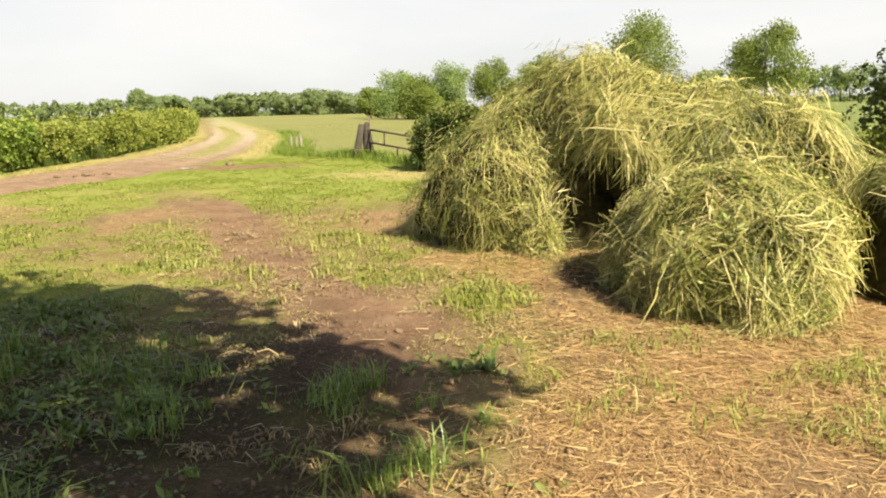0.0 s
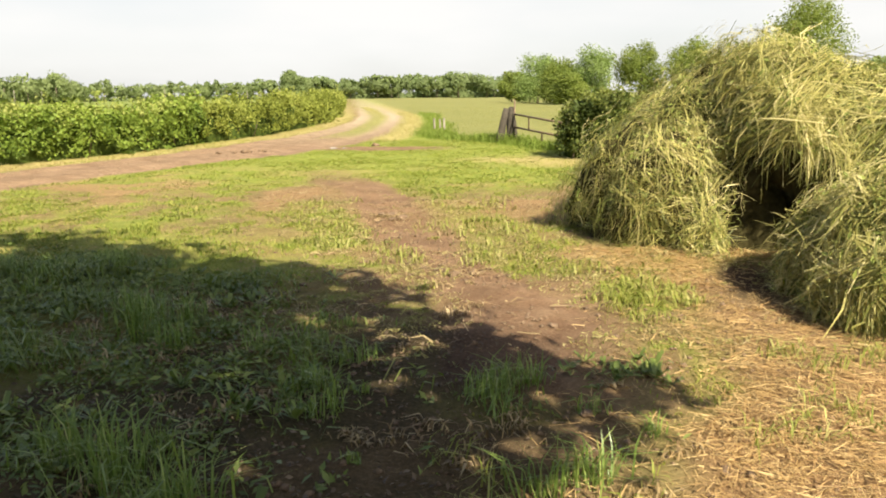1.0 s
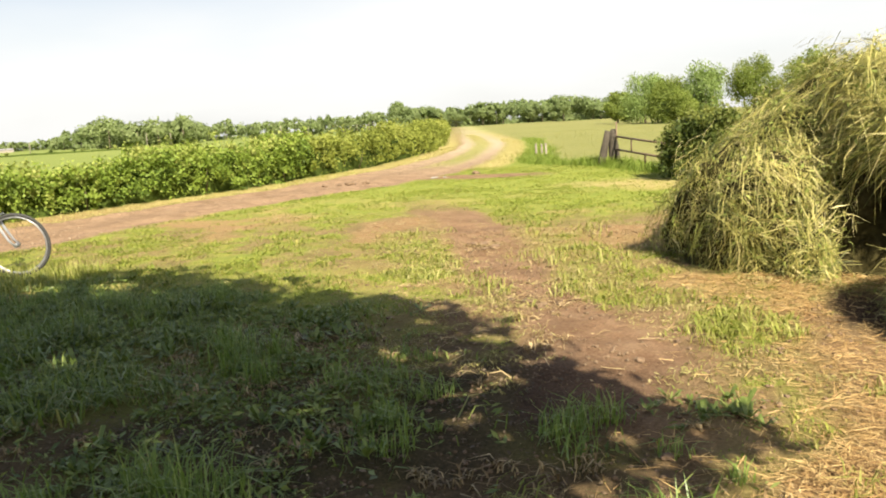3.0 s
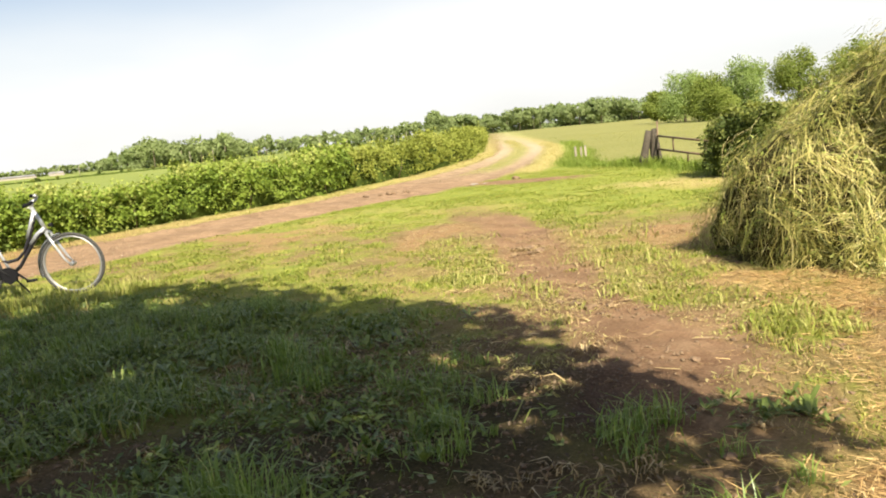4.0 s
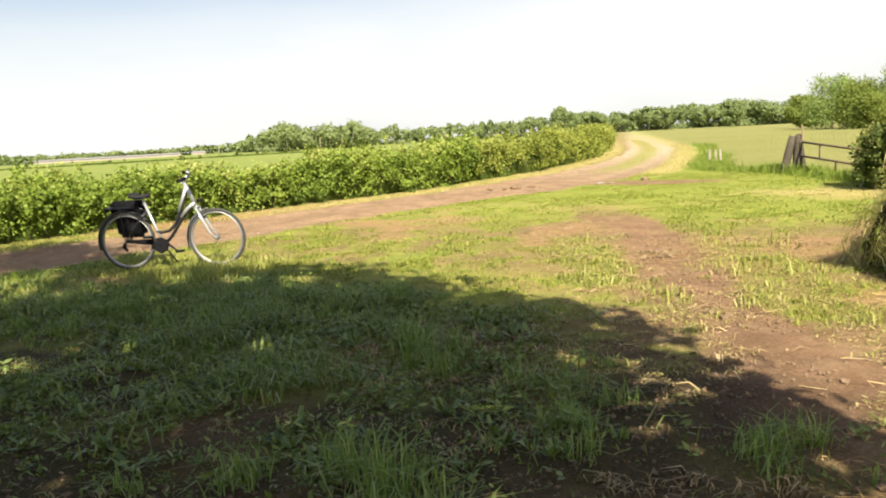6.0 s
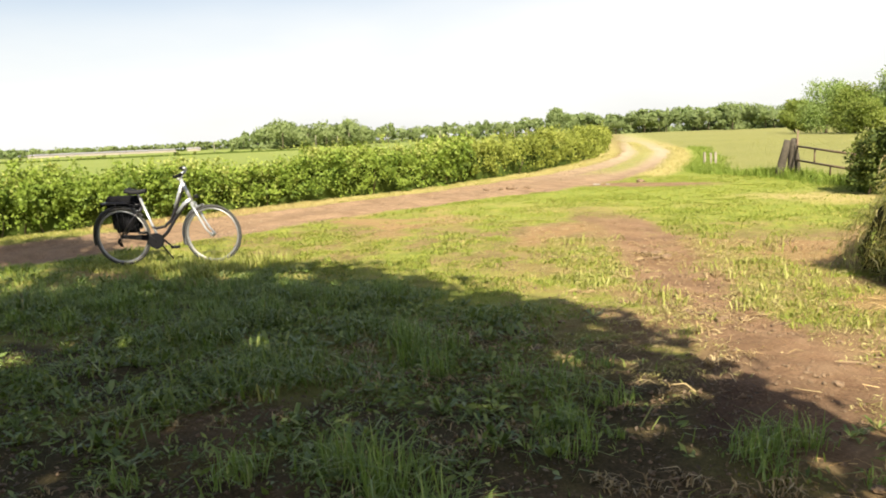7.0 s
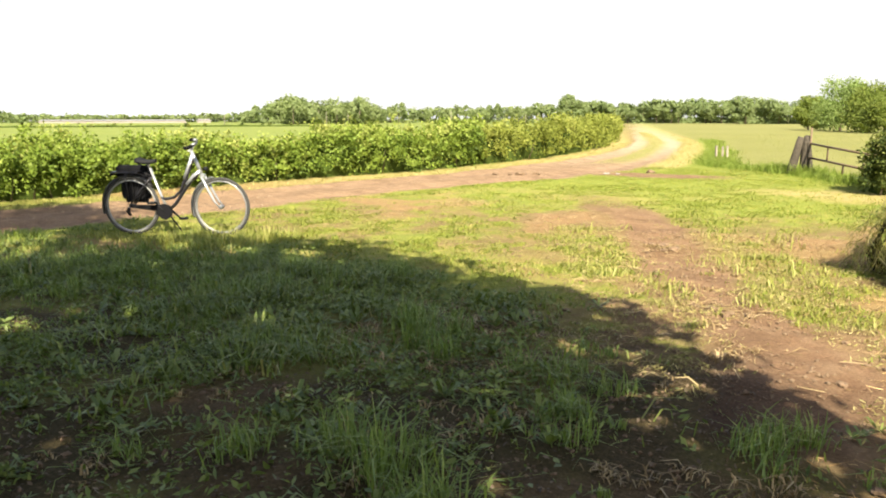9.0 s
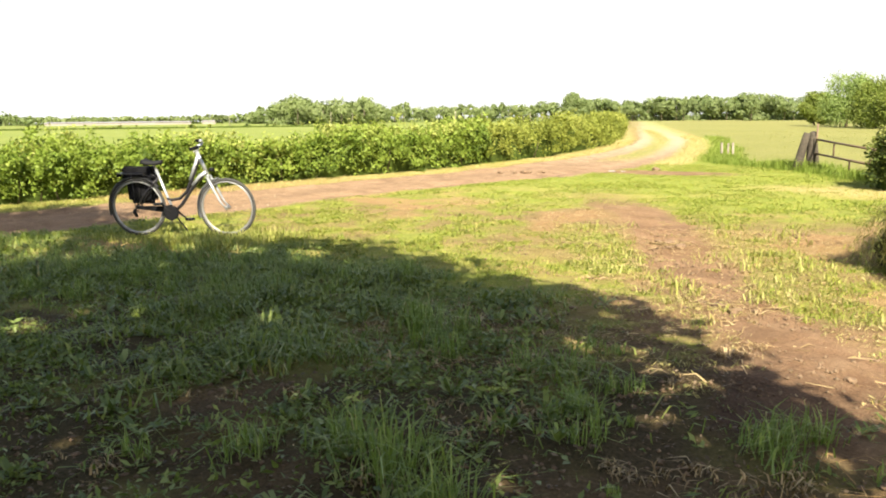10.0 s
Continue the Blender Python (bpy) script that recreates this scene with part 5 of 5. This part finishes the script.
    for hx, hy, ra, rb in HEAPS:
        ok = ok * (np.hypot((x - hx) / ra, (y - hy) / rb) > 0.97)
    return ok


def turf_weight(x, y):
    bare, dry, crop, lush, road = zones(x, y)
    clump = smooth(0.42, 0.58, fbm(x, y, 2.6, 51, 3))
    thick = 1 - 0.74 * shade_mould(x, y)
    return np.clip(lush * (0.12 + 1.0 * clump) * thick, 0, 1) * (1 - 0.97 * road) * clear(x, y) * (1 - crop)


x, y = scatter(400000, -9.5, 3.5, 1.0, 9.0, turf_weight)
bx, by = scatter(50000, -9.5, 7.0, -6.0, 1.0, turf_weight)
x, y = np.concatenate([x, bx]), np.concatenate([y, by])
# blades towards the tree take the shade-coloured copy of the grass
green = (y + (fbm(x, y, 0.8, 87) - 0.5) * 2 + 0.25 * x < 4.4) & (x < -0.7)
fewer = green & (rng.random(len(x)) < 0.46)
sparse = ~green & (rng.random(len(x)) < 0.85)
for some, broad, high, g_label, g_mat in ((fewer, 2.1, 1.0, "coarse green grass near the tree, coloured darker as in shade", M_GRASS_SHADE), (sparse, 1.25, 0.6, "short patchy yellow-green grass on bare earth", M_GRASS)):
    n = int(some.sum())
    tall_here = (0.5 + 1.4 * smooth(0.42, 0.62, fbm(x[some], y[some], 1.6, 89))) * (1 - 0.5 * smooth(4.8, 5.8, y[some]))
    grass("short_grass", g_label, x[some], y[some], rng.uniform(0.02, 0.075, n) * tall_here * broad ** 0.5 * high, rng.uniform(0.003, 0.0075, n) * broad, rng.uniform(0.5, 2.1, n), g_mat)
x, y = scatter(270000, -11, 4.5, 9.0, 22, turf_weight)
n = len(x)
grass("short_grass", "short yellow-green grass between track and hay", x, y, rng.uniform(0.012, 0.042, n), rng.uniform(0.005, 0.011, n), rng.uniform(0.6, 1.9, n), M_GRASS)

# tall tufts in the shade and round the litter
def tussocks(n, area, weight, each, spread, high, wide, label, mat):
    """Loose tussocks of blades in the sunlit yard."""
    cx_, cy_ = scatter(n, *area, weight)
    which = np.repeat(np.arange(len(cx_)), each)
    m = len(which)
    size = rng.uniform(0.5, 1.5, len(cx_))[which]
    grass("grass_tussocks", label, cx_[which] + rng.normal(0, spread, m) * size, cy_[which] + rng.normal(0, spread, m) * size, rng.uniform(*high, m) * size, rng.uniform(*wide, m), rng.uniform(0.4, 2.4, m), mat)


def tree_side(x, y, back=0.3):
    """1 on the grass inside the edge of the tree's shadow, 0 beyond it."""
    return smooth(0.0, -0.4, y + back - np.interp(x, [-11, -8, -4.5, -2.5, -1.2, 0.1, 1.5], [7.2, 5.6, 6.1, 5.4, 4.3, 3.5, 2.4]))


tx, ty = scatter(2300, -7.8, 1.6, -3.0, 7.0, lambda x, y: (zones(x, y)[3] * smooth(0.42, 0.6, fbm(x, y, 0.9, 57)) + 0.004) * clear(x, y) * smooth(0.9, 0.0, x) * tree_side(x, y))
TUFTS = [(-1.75, 2.2, 1.5), (-1.45, 2.05, 1.3), (-2.05, 2.3, 1.2), (-0.52, 3.25, 0.95), (-0.42, 3.36, 0.8), (-0.6, 3.12, 0.9), (-0.15, 2.5, 1.0), (-0.3, 2.4, 0.9), (-2.35, 3.6, 1.0), (-2.6, 3.75, 0.9), (-2.7, 3.9, 1.3), (-2.9, 4.1, 1.2), (-2.5, 4.0, 1.1), (-0.05, 1.7, 1.2), (0.3, 1.6, 1.2), (-0.5, 1.75, 1.3), (-2.4, 2.1, 1.0)]
tx = np.concatenate([tx, [t[0] for t in TUFTS]])
ty = np.concatenate([ty, [t[1] for t in TUFTS]])
ts = np.concatenate([rng.uniform(0.35, 1.0, len(tx) - len(TUFTS)), [t[2] for t in TUFTS]])
per = (46 * ts ** 1.5).astype(int) + 8
per[-len(TUFTS):] = per[-len(TUFTS):] * 3 // 2
which = np.repeat(np.arange(len(tx)), per)
n = len(which)
grass("tall_grass", "taller dark green tufts of coarse grass", tx[which] + rng.normal(0, 0.055, n) * ts[which], ty[which] + rng.normal(0, 0.055, n) * ts[which],
      rng.uniform(0.07, 0.23, n) * ts[which], rng.uniform(0.004, 0.010, n), rng.uniform(0.1, 1.4, n), M_GRASS_TALL)

tussocks(5200, (-9.0, 1.0, 4.4, 15.0), lambda x, y: turf_weight(x, y) * smooth(0.4, 0.6, fbm(x, y, 1.1, 141)) * (1 - tree_side(x, y, 0.0)), 13, 0.05, (0.025, 0.06), (0.006, 0.012), "yellow-green tussocks in the short sunlit grass", M_GRASS)
tussocks(360, (-3.9, 0.0, 4.8, 9.4), lambda x, y: np.maximum(band(x, y, GRASS_STRIPS[0], 0.5), band(x, y, GRASS_STRIPS[1], 0.5)) * clear(x, y) * (0.2 + 0.8 * smooth(0.45, 0.6, fbm(x, y, 1.9, 147))), 14, 0.05, (0.045, 0.105), (0.006, 0.013), "leafy pale green tussocks beside the trodden path", M_STRIP)

tussocks(46, (-0.15, 0.65, 4.5, 5.5), lambda x, y: smooth(0.5, 0.2, np.hypot(x - 0.2, y - 4.95)) * clear(x, y), 16, 0.045, (0.05, 0.11), (0.006, 0.013), "leafy pale green tussocks beside the trodden path", M_STRIP)
tussocks(170, (-2.9, 0.2, 3.6, 8.4), lambda x, y: smooth(0.75, 0.35, np.abs(x - np.interp(y, PATH_Y, PATH_X))) * smooth(0.45, 0.6, fbm(x, y, 1.6, 153)) * clear(x, y), 26, 0.035, (0.02, 0.06), (0.005, 0.012), "withered brown tufts trodden loose on the path", M_OLDHAY)
tussocks(240, (-3.2, 0.2, 1.5, 4.8), lambda x, y: tree_side(x, y, 0.0) * smooth(0.42, 0.6, fbm(x, y, 1.8, 155)) * clear(x, y), 24, 0.035, (0.02, 0.055), (0.005, 0.012), "withered brown tufts on the earth under the tree", M_OLDHAY)

# dry golden edges of the track
x, y = scatter(150000, -14, -4, 3, 60, lambda x, y: np.clip(np.maximum(smooth(0.95, 0.4, np.abs(x - np.interp(y, RY, R_LEFT) + 0.5)), smooth(0.75, 0.3, np.abs(x - np.interp(y, RY, R_RIGHT) - 0.3)) * smooth(20, 23, y)) * 0.75, 0, 1))
n = len(x)
grass("verge_grass", "dry golden grass along the edges of the track", x, y, rng.uniform(0.02, 0.08, n), rng.uniform(0.005, 0.011, n), rng.uniform(0.5, 1.9, n), M_VERGE)

# grassy crown of the track between its ruts
k = rng.uniform(0, 1, 9000) ** 0.7
y = 22 + 60 * k
x = np.interp(y, RY, (R_LEFT + R_RIGHT) / 2) + rng.normal(0, 0.3, 9000)
grass("verge_grass", "dry yellow grass on the crown of the track between the ruts", x, y, rng.uniform(0.015, 0.05, 9000), rng.uniform(0.004, 0.01, 9000) * np.clip(y / 30, 1, 2.2), rng.uniform(0.4, 1.6, 9000), M_VERGE)

# rank grass along the fence line, then the meadow
fl_x, fl_y = np.array([-11.2, -6.7, -5.4, -4.8, -2.6, -0.9, 0.2]), np.array([52, 33, 25.4, 23.0, 21.0, 18.0, 16.8])
k = rng.uniform(0, 1, 18000) ** 0.85
x, y = np.interp(k, np.linspace(0, 1, 7), fl_x), np.interp(k, np.linspace(0, 1, 7), fl_y)
x, y = x + rng.normal(0.1, 0.3, 18000), y + rng.normal(0.1, 0.3, 18000)
by_gate = smooth(1.6, 0.3, np.hypot(x + 2.7, y - 20.6)) + 0.7 * smooth(1.2, 0.3, np.hypot(x + 1.0, y - 18.0))
grass("rank_grass", "long rank grass and weeds along the fence line", x, y, rng.uniform(0.06, 0.2, 18000) * (0.35 + 1.2 * vnoise(x * 1.3, y * 1.3, 8) + 0.8 * by_gate), rng.uniform(0.007, 0.018, 18000) * np.clip(y / 24, 1, 2), rng.uniform(0.1, 1.2, 18000), M_RANK)
x, y = scatter(22000, -24, 10, 17, 75, lambda x, y: zones(x, y)[2] * (x > -26) * (x > np.interp(y, RY, R_RIGHT)) * np.clip(26 / y, 0, 1) ** 1.2)
n = len(x)
grass("meadow_grass", "pale flowering hay grass standing in the meadow", x, y, rng.uniform(0.04, 0.1, n), rng.uniform(0.005, 0.01, n) * np.clip(y / 22, 1, 3), rng.uniform(0.3, 1.2, n), M_MEADOW)


def weeds(x, y, size, name, label, mat=None):
    """Rosettes of broad leaves."""
    vs, fs, base = [], [], 0
    for px, py, s in zip(x, y, size):
        c = int(rng.integers(7, 13))
        a = rng.uniform(0, 2 * np.pi, c)
        L, W, up = s * rng.uniform(0.6, 1.3, c), s * rng.uniform(0.1, 0.26, c), rng.uniform(0.1, 1.6, c)
        d, w = np.stack([np.cos(a), np.sin(a), up], 1), np.stack([-np.sin(a), np.cos(a), 0 * a], 1)
        d = unit(d)
        b = np.array([px, py, float(lift(np.array([px]), np.array([py]))[0])])
        m1, m2, tip = b + d * (L * 0.35)[:, None], b + d * (L * 0.72)[:, None], b + d * L[:, None] - np.array([0, 0, 1.0]) * (L * 0.3)[:, None]
        h = (W / 2)[:, None] * w
        v = np.stack([b + h * 0.15, b - h * 0.15, m1 + h, m1 - h, m2 + h * 0.85, m2 - h * 0.85, tip], 1).reshape(-1, 3)
        v[:, 2] = np.maximum(v[:, 2], b[2] + 0.004)
        k = base + np.arange(c)[:, None] * 7
        vs.append(v), fs.append((k + [0, 1, 3, 2], k + [2, 3, 5, 4], k + [4, 5, 6]))
        base += len(v)
    me = mesh_of(name, np.concatenate(vs), [np.concatenate([f[i] for f in fs]) for i in range(3)], mat or M_WEED)
    return tagged(new(name, me), label, "weeds", kind="stuff")


x, y = scatter(8000, -8.5, 0.6, 0.5, 7.5, lambda x, y: (zones(x, y)[3] * 0.75 * smooth(0.44, 0.6, fbm(x, y, 1.3, 77)) + 0.03) * clear(x, y) * (0.05 + 0.95 * smooth(-0.7, -1.8, x)) * (0.06 + 0.94 * tree_side(x, y)))
weeds(x, y, 0.035 + 0.12 * rng.random(len(x)) ** 2 * smooth(6.5, 4.5, y), "broad_weeds", "low broad-leaved weeds, dandelion and plantain")
hx, hy = scatter(26000, -6.8, 0.5, 1.1, 6.4, lambda x, y: np.clip(0.12 + 0.25 * fbm(x, y, 4.5, 109) + zones(x, y)[3], 0, 1) * smooth(0.4, 0.6, 0.6 * fbm(x, y, 1.7, 107) + 0.4 * fbm(x, y, 5.5, 105)) * tree_side(x, y, 0.1) * (0.12 + 0.88 * smooth(-1.2, -2.0, x + 0.3 * (y - 3))))
which = np.repeat(np.arange(len(hx)), 6)
n = len(which)
hs = rng.uniform(0.4, 1.4, len(hx))[which]
x, y = hx[which] + rng.normal(0, 0.03, n) * hs, hy[which] + rng.normal(0, 0.03, n) * hs
lv, lf = leaves(np.stack([x, y, lift(x, y) + np.abs(rng.normal(0.012, 0.022, n)) * hs], 1), unit(np.array([0, 0, 0.9]) + rng.normal(0, 0.6, (n, 3))), rng.uniform(0.007, 0.021, n) * hs, 2.8)
tagged(new("low_herbs", mesh_of("low_herbs", lv, lf, M_WEED)), "mat of small clover and herb leaves in the grass", "weeds", kind="stuff")
x, y = rng.normal(0.03, 0.12, 20), rng.normal(3.5, 0.1, 20)
weeds(x, y, rng.uniform(0.05, 0.12, 20), "dock_plant", "leafy dock plant at the edge of the straw", M_WEED)


def litter(x, y, lo, hi, wid, name, label, mat):
    a = rng.uniform(0, np.pi, len(x))
    L = rng.uniform(lo, hi, len(x)) / 2
    z = lift(x, y) + rng.uniform(0.004, 0.03, len(x))
    d = np.stack([np.cos(a), np.sin(a), rng.normal(0, 0.12, len(x))], 1) * L[:, None]
    w = np.stack([-np.sin(a), np.cos(a), rng.normal(0, 0.5, len(x))], 1) * (rng.uniform(0.5, 1.2, len(x)) * wid / 2)[:, None]
    c = np.stack([x, y, z], 1)
    bow = w * rng.uniform(-4, 4, len(x))[:, None] + np.array([0, 0, 1.0]) * rng.uniform(0, 0.02, len(x))[:, None]
    v = np.stack([c - d - w, c - d + w, c + bow + w, c + bow - w, c + d + w * 0.6, c + d - w * 0.6], 1).reshape(-1, 3)
    k = np.arange(len(x))[:, None] * 6
    return tagged(new(name, mesh_of(name, v, [k + [0, 1, 2, 3], k + [3, 2, 4, 5]], mat)), label, "litter", kind="stuff")


def straws(x, y, lo, hi, wid, name, label, mat):
    """Short straight stems lying loose, one over another."""
    n = len(x)
    a = rng.uniform(0, np.pi, n) + (fbm(x, y, 1.3, 149) - 0.5) * 2.0
    L = (lo + (hi - lo) * rng.random(n) ** 1.7) / 2
    d = np.stack([np.cos(a), np.sin(a), rng.normal(0, 0.14, n)], 1) * L[:, None]
    w = np.stack([-np.sin(a), np.cos(a), rng.normal(0, 0.5, n)], 1) * (rng.uniform(0.5, 1.3, n) * wid / 2)[:, None]
    c = np.stack([x, y, lift(x, y) + rng.uniform(0.004, 0.03, n)], 1)
    v = np.stack([c - d - w, c - d + w, c + d + w * 0.6, c + d - w * 0.6], 1).reshape(-1, 3)
    k = np.arange(n)[:, None] * 4
    return tagged(new(name, mesh_of(name, v, [k + [0, 1, 2, 3]], mat)), label, "litter", kind="stuff")


x, y = scatter(245000, -0.8, 5.2, 0.6, 6.5, lambda x, y: np.clip((0.12 + zones(x, y)[1]) * (0.3 + 0.85 * fbm(x, y, 1.8, 91)) * smooth(-0.75, 0.0, x - 0.35 * smooth(3.0, 3.8, y)), 0, 1) * clear(x, y))
straws(x, y, 0.02, 0.13, 0.0032, "straw_litter", "loose dry straw strewn round the hay heaps", M_STRAW)
x, y = scatter(44000, -6.5, 1.0, 3.2, 11.5, lambda x, y: np.clip((zones(x, y)[1] * 0.5 + 0.07 * smooth(0.5, 0.65, fbm(x, y, 1.3, 93))) * (1 - zones(x, y)[4]), 0, 1) * clear(x, y))
litter(x, y, 0.03, 0.13, 0.004, "straw_litter", "thin scattering of dry stems on earth and grass", M_OLDHAY)


def crumbs(x, y, size, name, label, mat):
    """Small loose lumps, eight faces each."""
    n = len(x)
    base = np.array([[1, 0, 0], [0, 1, 0], [-1, 0, 0], [0, -1, 0], [0, 0, 0.7], [0, 0, -0.5]], float)
    tris = np.array([[0, 1, 4], [1, 2, 4], [2, 3, 4], [3, 0, 4], [1, 0, 5], [2, 1, 5], [3, 2, 5], [0, 3, 5]])
    a = rng.uniform(0, 2 * np.pi, n)
    v = base[None] * rng.uniform(0.55, 1.45, (n, 6, 1)) * size[:, None, None]
    v = np.stack([v[..., 0] * np.cos(a)[:, None] - v[..., 1] * np.sin(a)[:, None], v[..., 0] * np.sin(a)[:, None] + v[..., 1] * np.cos(a)[:, None], v[..., 2]], -1)
    v = v + np.stack([x, y, lift(x, y) + size * 0.2], 1)[:, None]
    f = (np.arange(n)[:, None, None] * 6 + tris[None]).reshape(-1, 3)
    return tagged(new(name, mesh_of(name, v.reshape(-1, 3), f, mat)), label, "crumbs", kind="stuff")


x, y = scatter(16000, -3.6, 0.8, 1.4, 9.5, lambda x, y: zones(x, y)[0] * 0.6 * smooth(0.4, 0.65, fbm(x, y, 2.5, 95)) * clear(x, y))
crumbs(x, y, rng.uniform(0.004, 0.018, len(x)) * rng.uniform(0.6, 1.4, len(x)), "soil_crumbs", "loose crumbs of dry brown earth", M_CLOD)
x, y = scatter(9000, -5.5, 0.2, 1.2, 5.2, lambda x, y: shade_mould(x, y) * (0.15 + 0.85 * smooth(0.42, 0.6, fbm(x, y, 1.9, 115))) * (1 - 0.7 * zones(x, y)[3]))
crumbs(x, y, rng.uniform(0.003, 0.012, len(x)) * rng.uniform(0.6, 1.6, len(x)), "soil_crumbs", "dark crumbs of moist earth under the tree", M_HUMUS)
x, y = scatter(9000, -12.5, -5.5, 4, 32, lambda x, y: zones(x, y)[4] * 0.5 * smooth(0.42, 0.62, fbm(x, y, 0.9, 97)))
crumbs(x, y, rng.uniform(0.006, 0.022, len(x)) * rng.uniform(0.6, 1.5, len(x)), "track_crumbs", "loose lumps and gravel on the earth track", M_TRACKCLOD)
x, y = np.concatenate([rng.normal(-2.27, 0.16, 160), rng.normal(-1.2, 0.2, 200), rng.normal(-1.7, 0.5, 160)]), np.concatenate([rng.normal(7.95, 0.13, 160), rng.normal(5.45, 0.13, 200), rng.normal(4.3, 0.4, 160)])
litter(x, y, 0.04, 0.16, 0.005, "straw_clump", "matted brown clumps of dropped hay on the path", M_OLDHAY)
tussocks(700, (-0.1, 3.6, 1.4, 4.0), lambda x, y: smooth(0.5, 0.66, fbm(x, y, 1.0, 99)) * smooth(-0.3, 0.3, x + 0.25 * (y - 3)) * clear(x, y), 18, 0.05, (0.04, 0.1), (0.004, 0.009), "yellow-green grass tufts coming up through the straw", M_STRIP)
tussocks(520, (-1.3, 0.6, 1.2, 2.6), lambda x, y: smooth(0.42, 0.58, fbm(x, y, 1.6, 151)) * smooth(0.55, 0.1, np.abs(x + 0.25)), 20, 0.045, (0.05, 0.13), (0.004, 0.008), "upright grass tufts at the edge of the straw", M_STRIP)

wx, wy = scatter(330, -3.2, 0.5, 3.4, 9.0, lambda x, y: (0.15 + 0.5 * zones(x, y)[0]) * smooth(0.45, 0.62, fbm(x, y, 1.4, 111)) * clear(x, y))
which = np.repeat(np.arange(len(wx)), 26)
n = len(which)
ws = rng.uniform(0.03, 0.1, len(wx))[which]
litter(wx[which] + rng.normal(0, 1, n) * ws, wy[which] + rng.normal(0, 1, n) * ws, 0.02, 0.1, 0.0045, "hay_wisps", "wisps of dropped hay on the trodden path", M_OLDHAY)

# wilted leafy scraps in loose heaps beside the path and round the feet of the hay
def beside_path(x, y):
    off = np.abs(x - np.interp(y, PATH_Y, PATH_X) + (fbm(x, y, 1.2, 131) - 0.5) * 0.5)
    return np.maximum(np.maximum(band(x, y, GRASS_STRIPS[0], 0.5), 0.7 * band(x, y, GRASS_STRIPS[1], 0.45)), 0.6 * smooth(0.18, 0.5, off) * smooth(1.5, 0.75, off) * smooth(3.3, 4.2, y) * smooth(6.2, 5.2, y))


def at_heap_foot(x, y):
    near = np.zeros_like(x)
    for hx, hy, ra, rb in HEAPS[:3]:
        off = np.hypot((x - hx) / ra, (y - hy) / rb)
        near = np.maximum(near, smooth(0.93, 1.0, off) * smooth(1.6, 1.05, off))
    return near * smooth(8.2, 7.2, y)


def scraps(wx, wy, each, spread, size, stretch, name, label, mat):
    which = np.repeat(np.arange(len(wx)), each)
    n = len(which)
    ws = spread * rng.uniform(0.6, 1.6, len(wx))[which]
    dx, dy = rng.normal(0, 1, n), rng.normal(0, 1, n)
    x, y = wx[which] + dx * ws, wy[which] + dy * ws
    z = lift(x, y) + 0.006 + 0.5 * ws * np.exp(-0.6 * (dx ** 2 + dy ** 2)) * rng.uniform(0.3, 1.2, n)
    lv, lf = leaves(np.stack([x, y, z], 1), unit(np.array([0, 0, 0.8]) + rng.normal(0, 0.55, (n, 3))), size * rng.uniform(0.5, 1.5, n), stretch)
    tagged(new(name, mesh_of(name, lv, lf, mat)), label, "litter", kind="stuff")


wx, wy = scatter(2300, -4.4, 0.9, 3.4, 9.6, lambda x, y: (0.06 + 0.85 * beside_path(x, y)) * smooth(0.36, 0.55, fbm(x, y, 1.5, 117)) * clear(x, y))
scraps(wx, wy, 26, 0.055, 0.006, 5.5, "leafy_wisps", "limp yellow-green scraps of cut weeds beside the path", M_WISP)
wx, wy = scatter(3000, -0.9, 4.0, 3.6, 8.4, lambda x, y: at_heap_foot(x, y) * (0.35 + 0.65 * smooth(0.4, 0.6, fbm(x, y, 1.6, 133))) * clear(x, y))
scraps(wx, wy, 16, 0.055, 0.0075, 7.0, "leafy_wisps", "fallen green and yellow scraps round the feet of the hay", M_WISP)

# scraps of leaf and stem trodden into the path
x, y = scatter(9000, -3.0, 0.6, 2.2, 9.0, lambda x, y: np.clip(zones(x, y)[0] * 0.45 * smooth(0.42, 0.62, fbm(x, y, 2.0, 103)) + 0.04, 0, 1) * clear(x, y))
n = len(x)
lv, lf = leaves(np.stack([x, y, lift(x, y) + rng.uniform(0.006, 0.02, n)], 1), unit(np.array([0, 0, 1.0]) + rng.normal(0, 0.5, (n, 3))), rng.uniform(0.003, 0.009, n), 3.0)
dx_, dy_ = scatter(14000, -6.0, 0.5, 1.2, 5.4, lambda x, y: shade_mould(x, y) * (0.15 + 0.85 * smooth(0.42, 0.6, fbm(x, y, 2.2, 137))) * tree_side(x, y, 0.0))
m = len(dx_)
dv, df = leaves(np.stack([dx_, dy_, lift(dx_, dy_) + rng.uniform(0.004, 0.02, m)], 1), unit(np.array([0, 0, 1.0]) + rng.normal(0, 0.5, (m, 3))), rng.uniform(0.006, 0.019, m), 1.9)
tagged(new("fallen_leaves", mesh_of("fallen_leaves", dv, df, M_DEADLEAF)), "dry brown leaves fallen on the dark earth under the tree", "litter", kind="stuff")
tagged(new("leaf_scraps", mesh_of("leaf_scraps", lv, lf, M_OLDHAY)), "pale scraps of wilted leaf and stem on trodden earth", "litter", kind="stuff")
x, y = rng.uniform(-8.4, -6.0, 2600), rng.uniform(5.2, 6.6, 2600)
grass("short_grass", "sunlit grass standing round the bicycle wheels", x, y, rng.uniform(0.04, 0.13, 2600) * (0.7 + 0.9 * smooth(-7.6, -6.8, x)), rng.uniform(0.005, 0.01, 2600), rng.uniform(0.2, 1.2, 2600), M_STRIP)
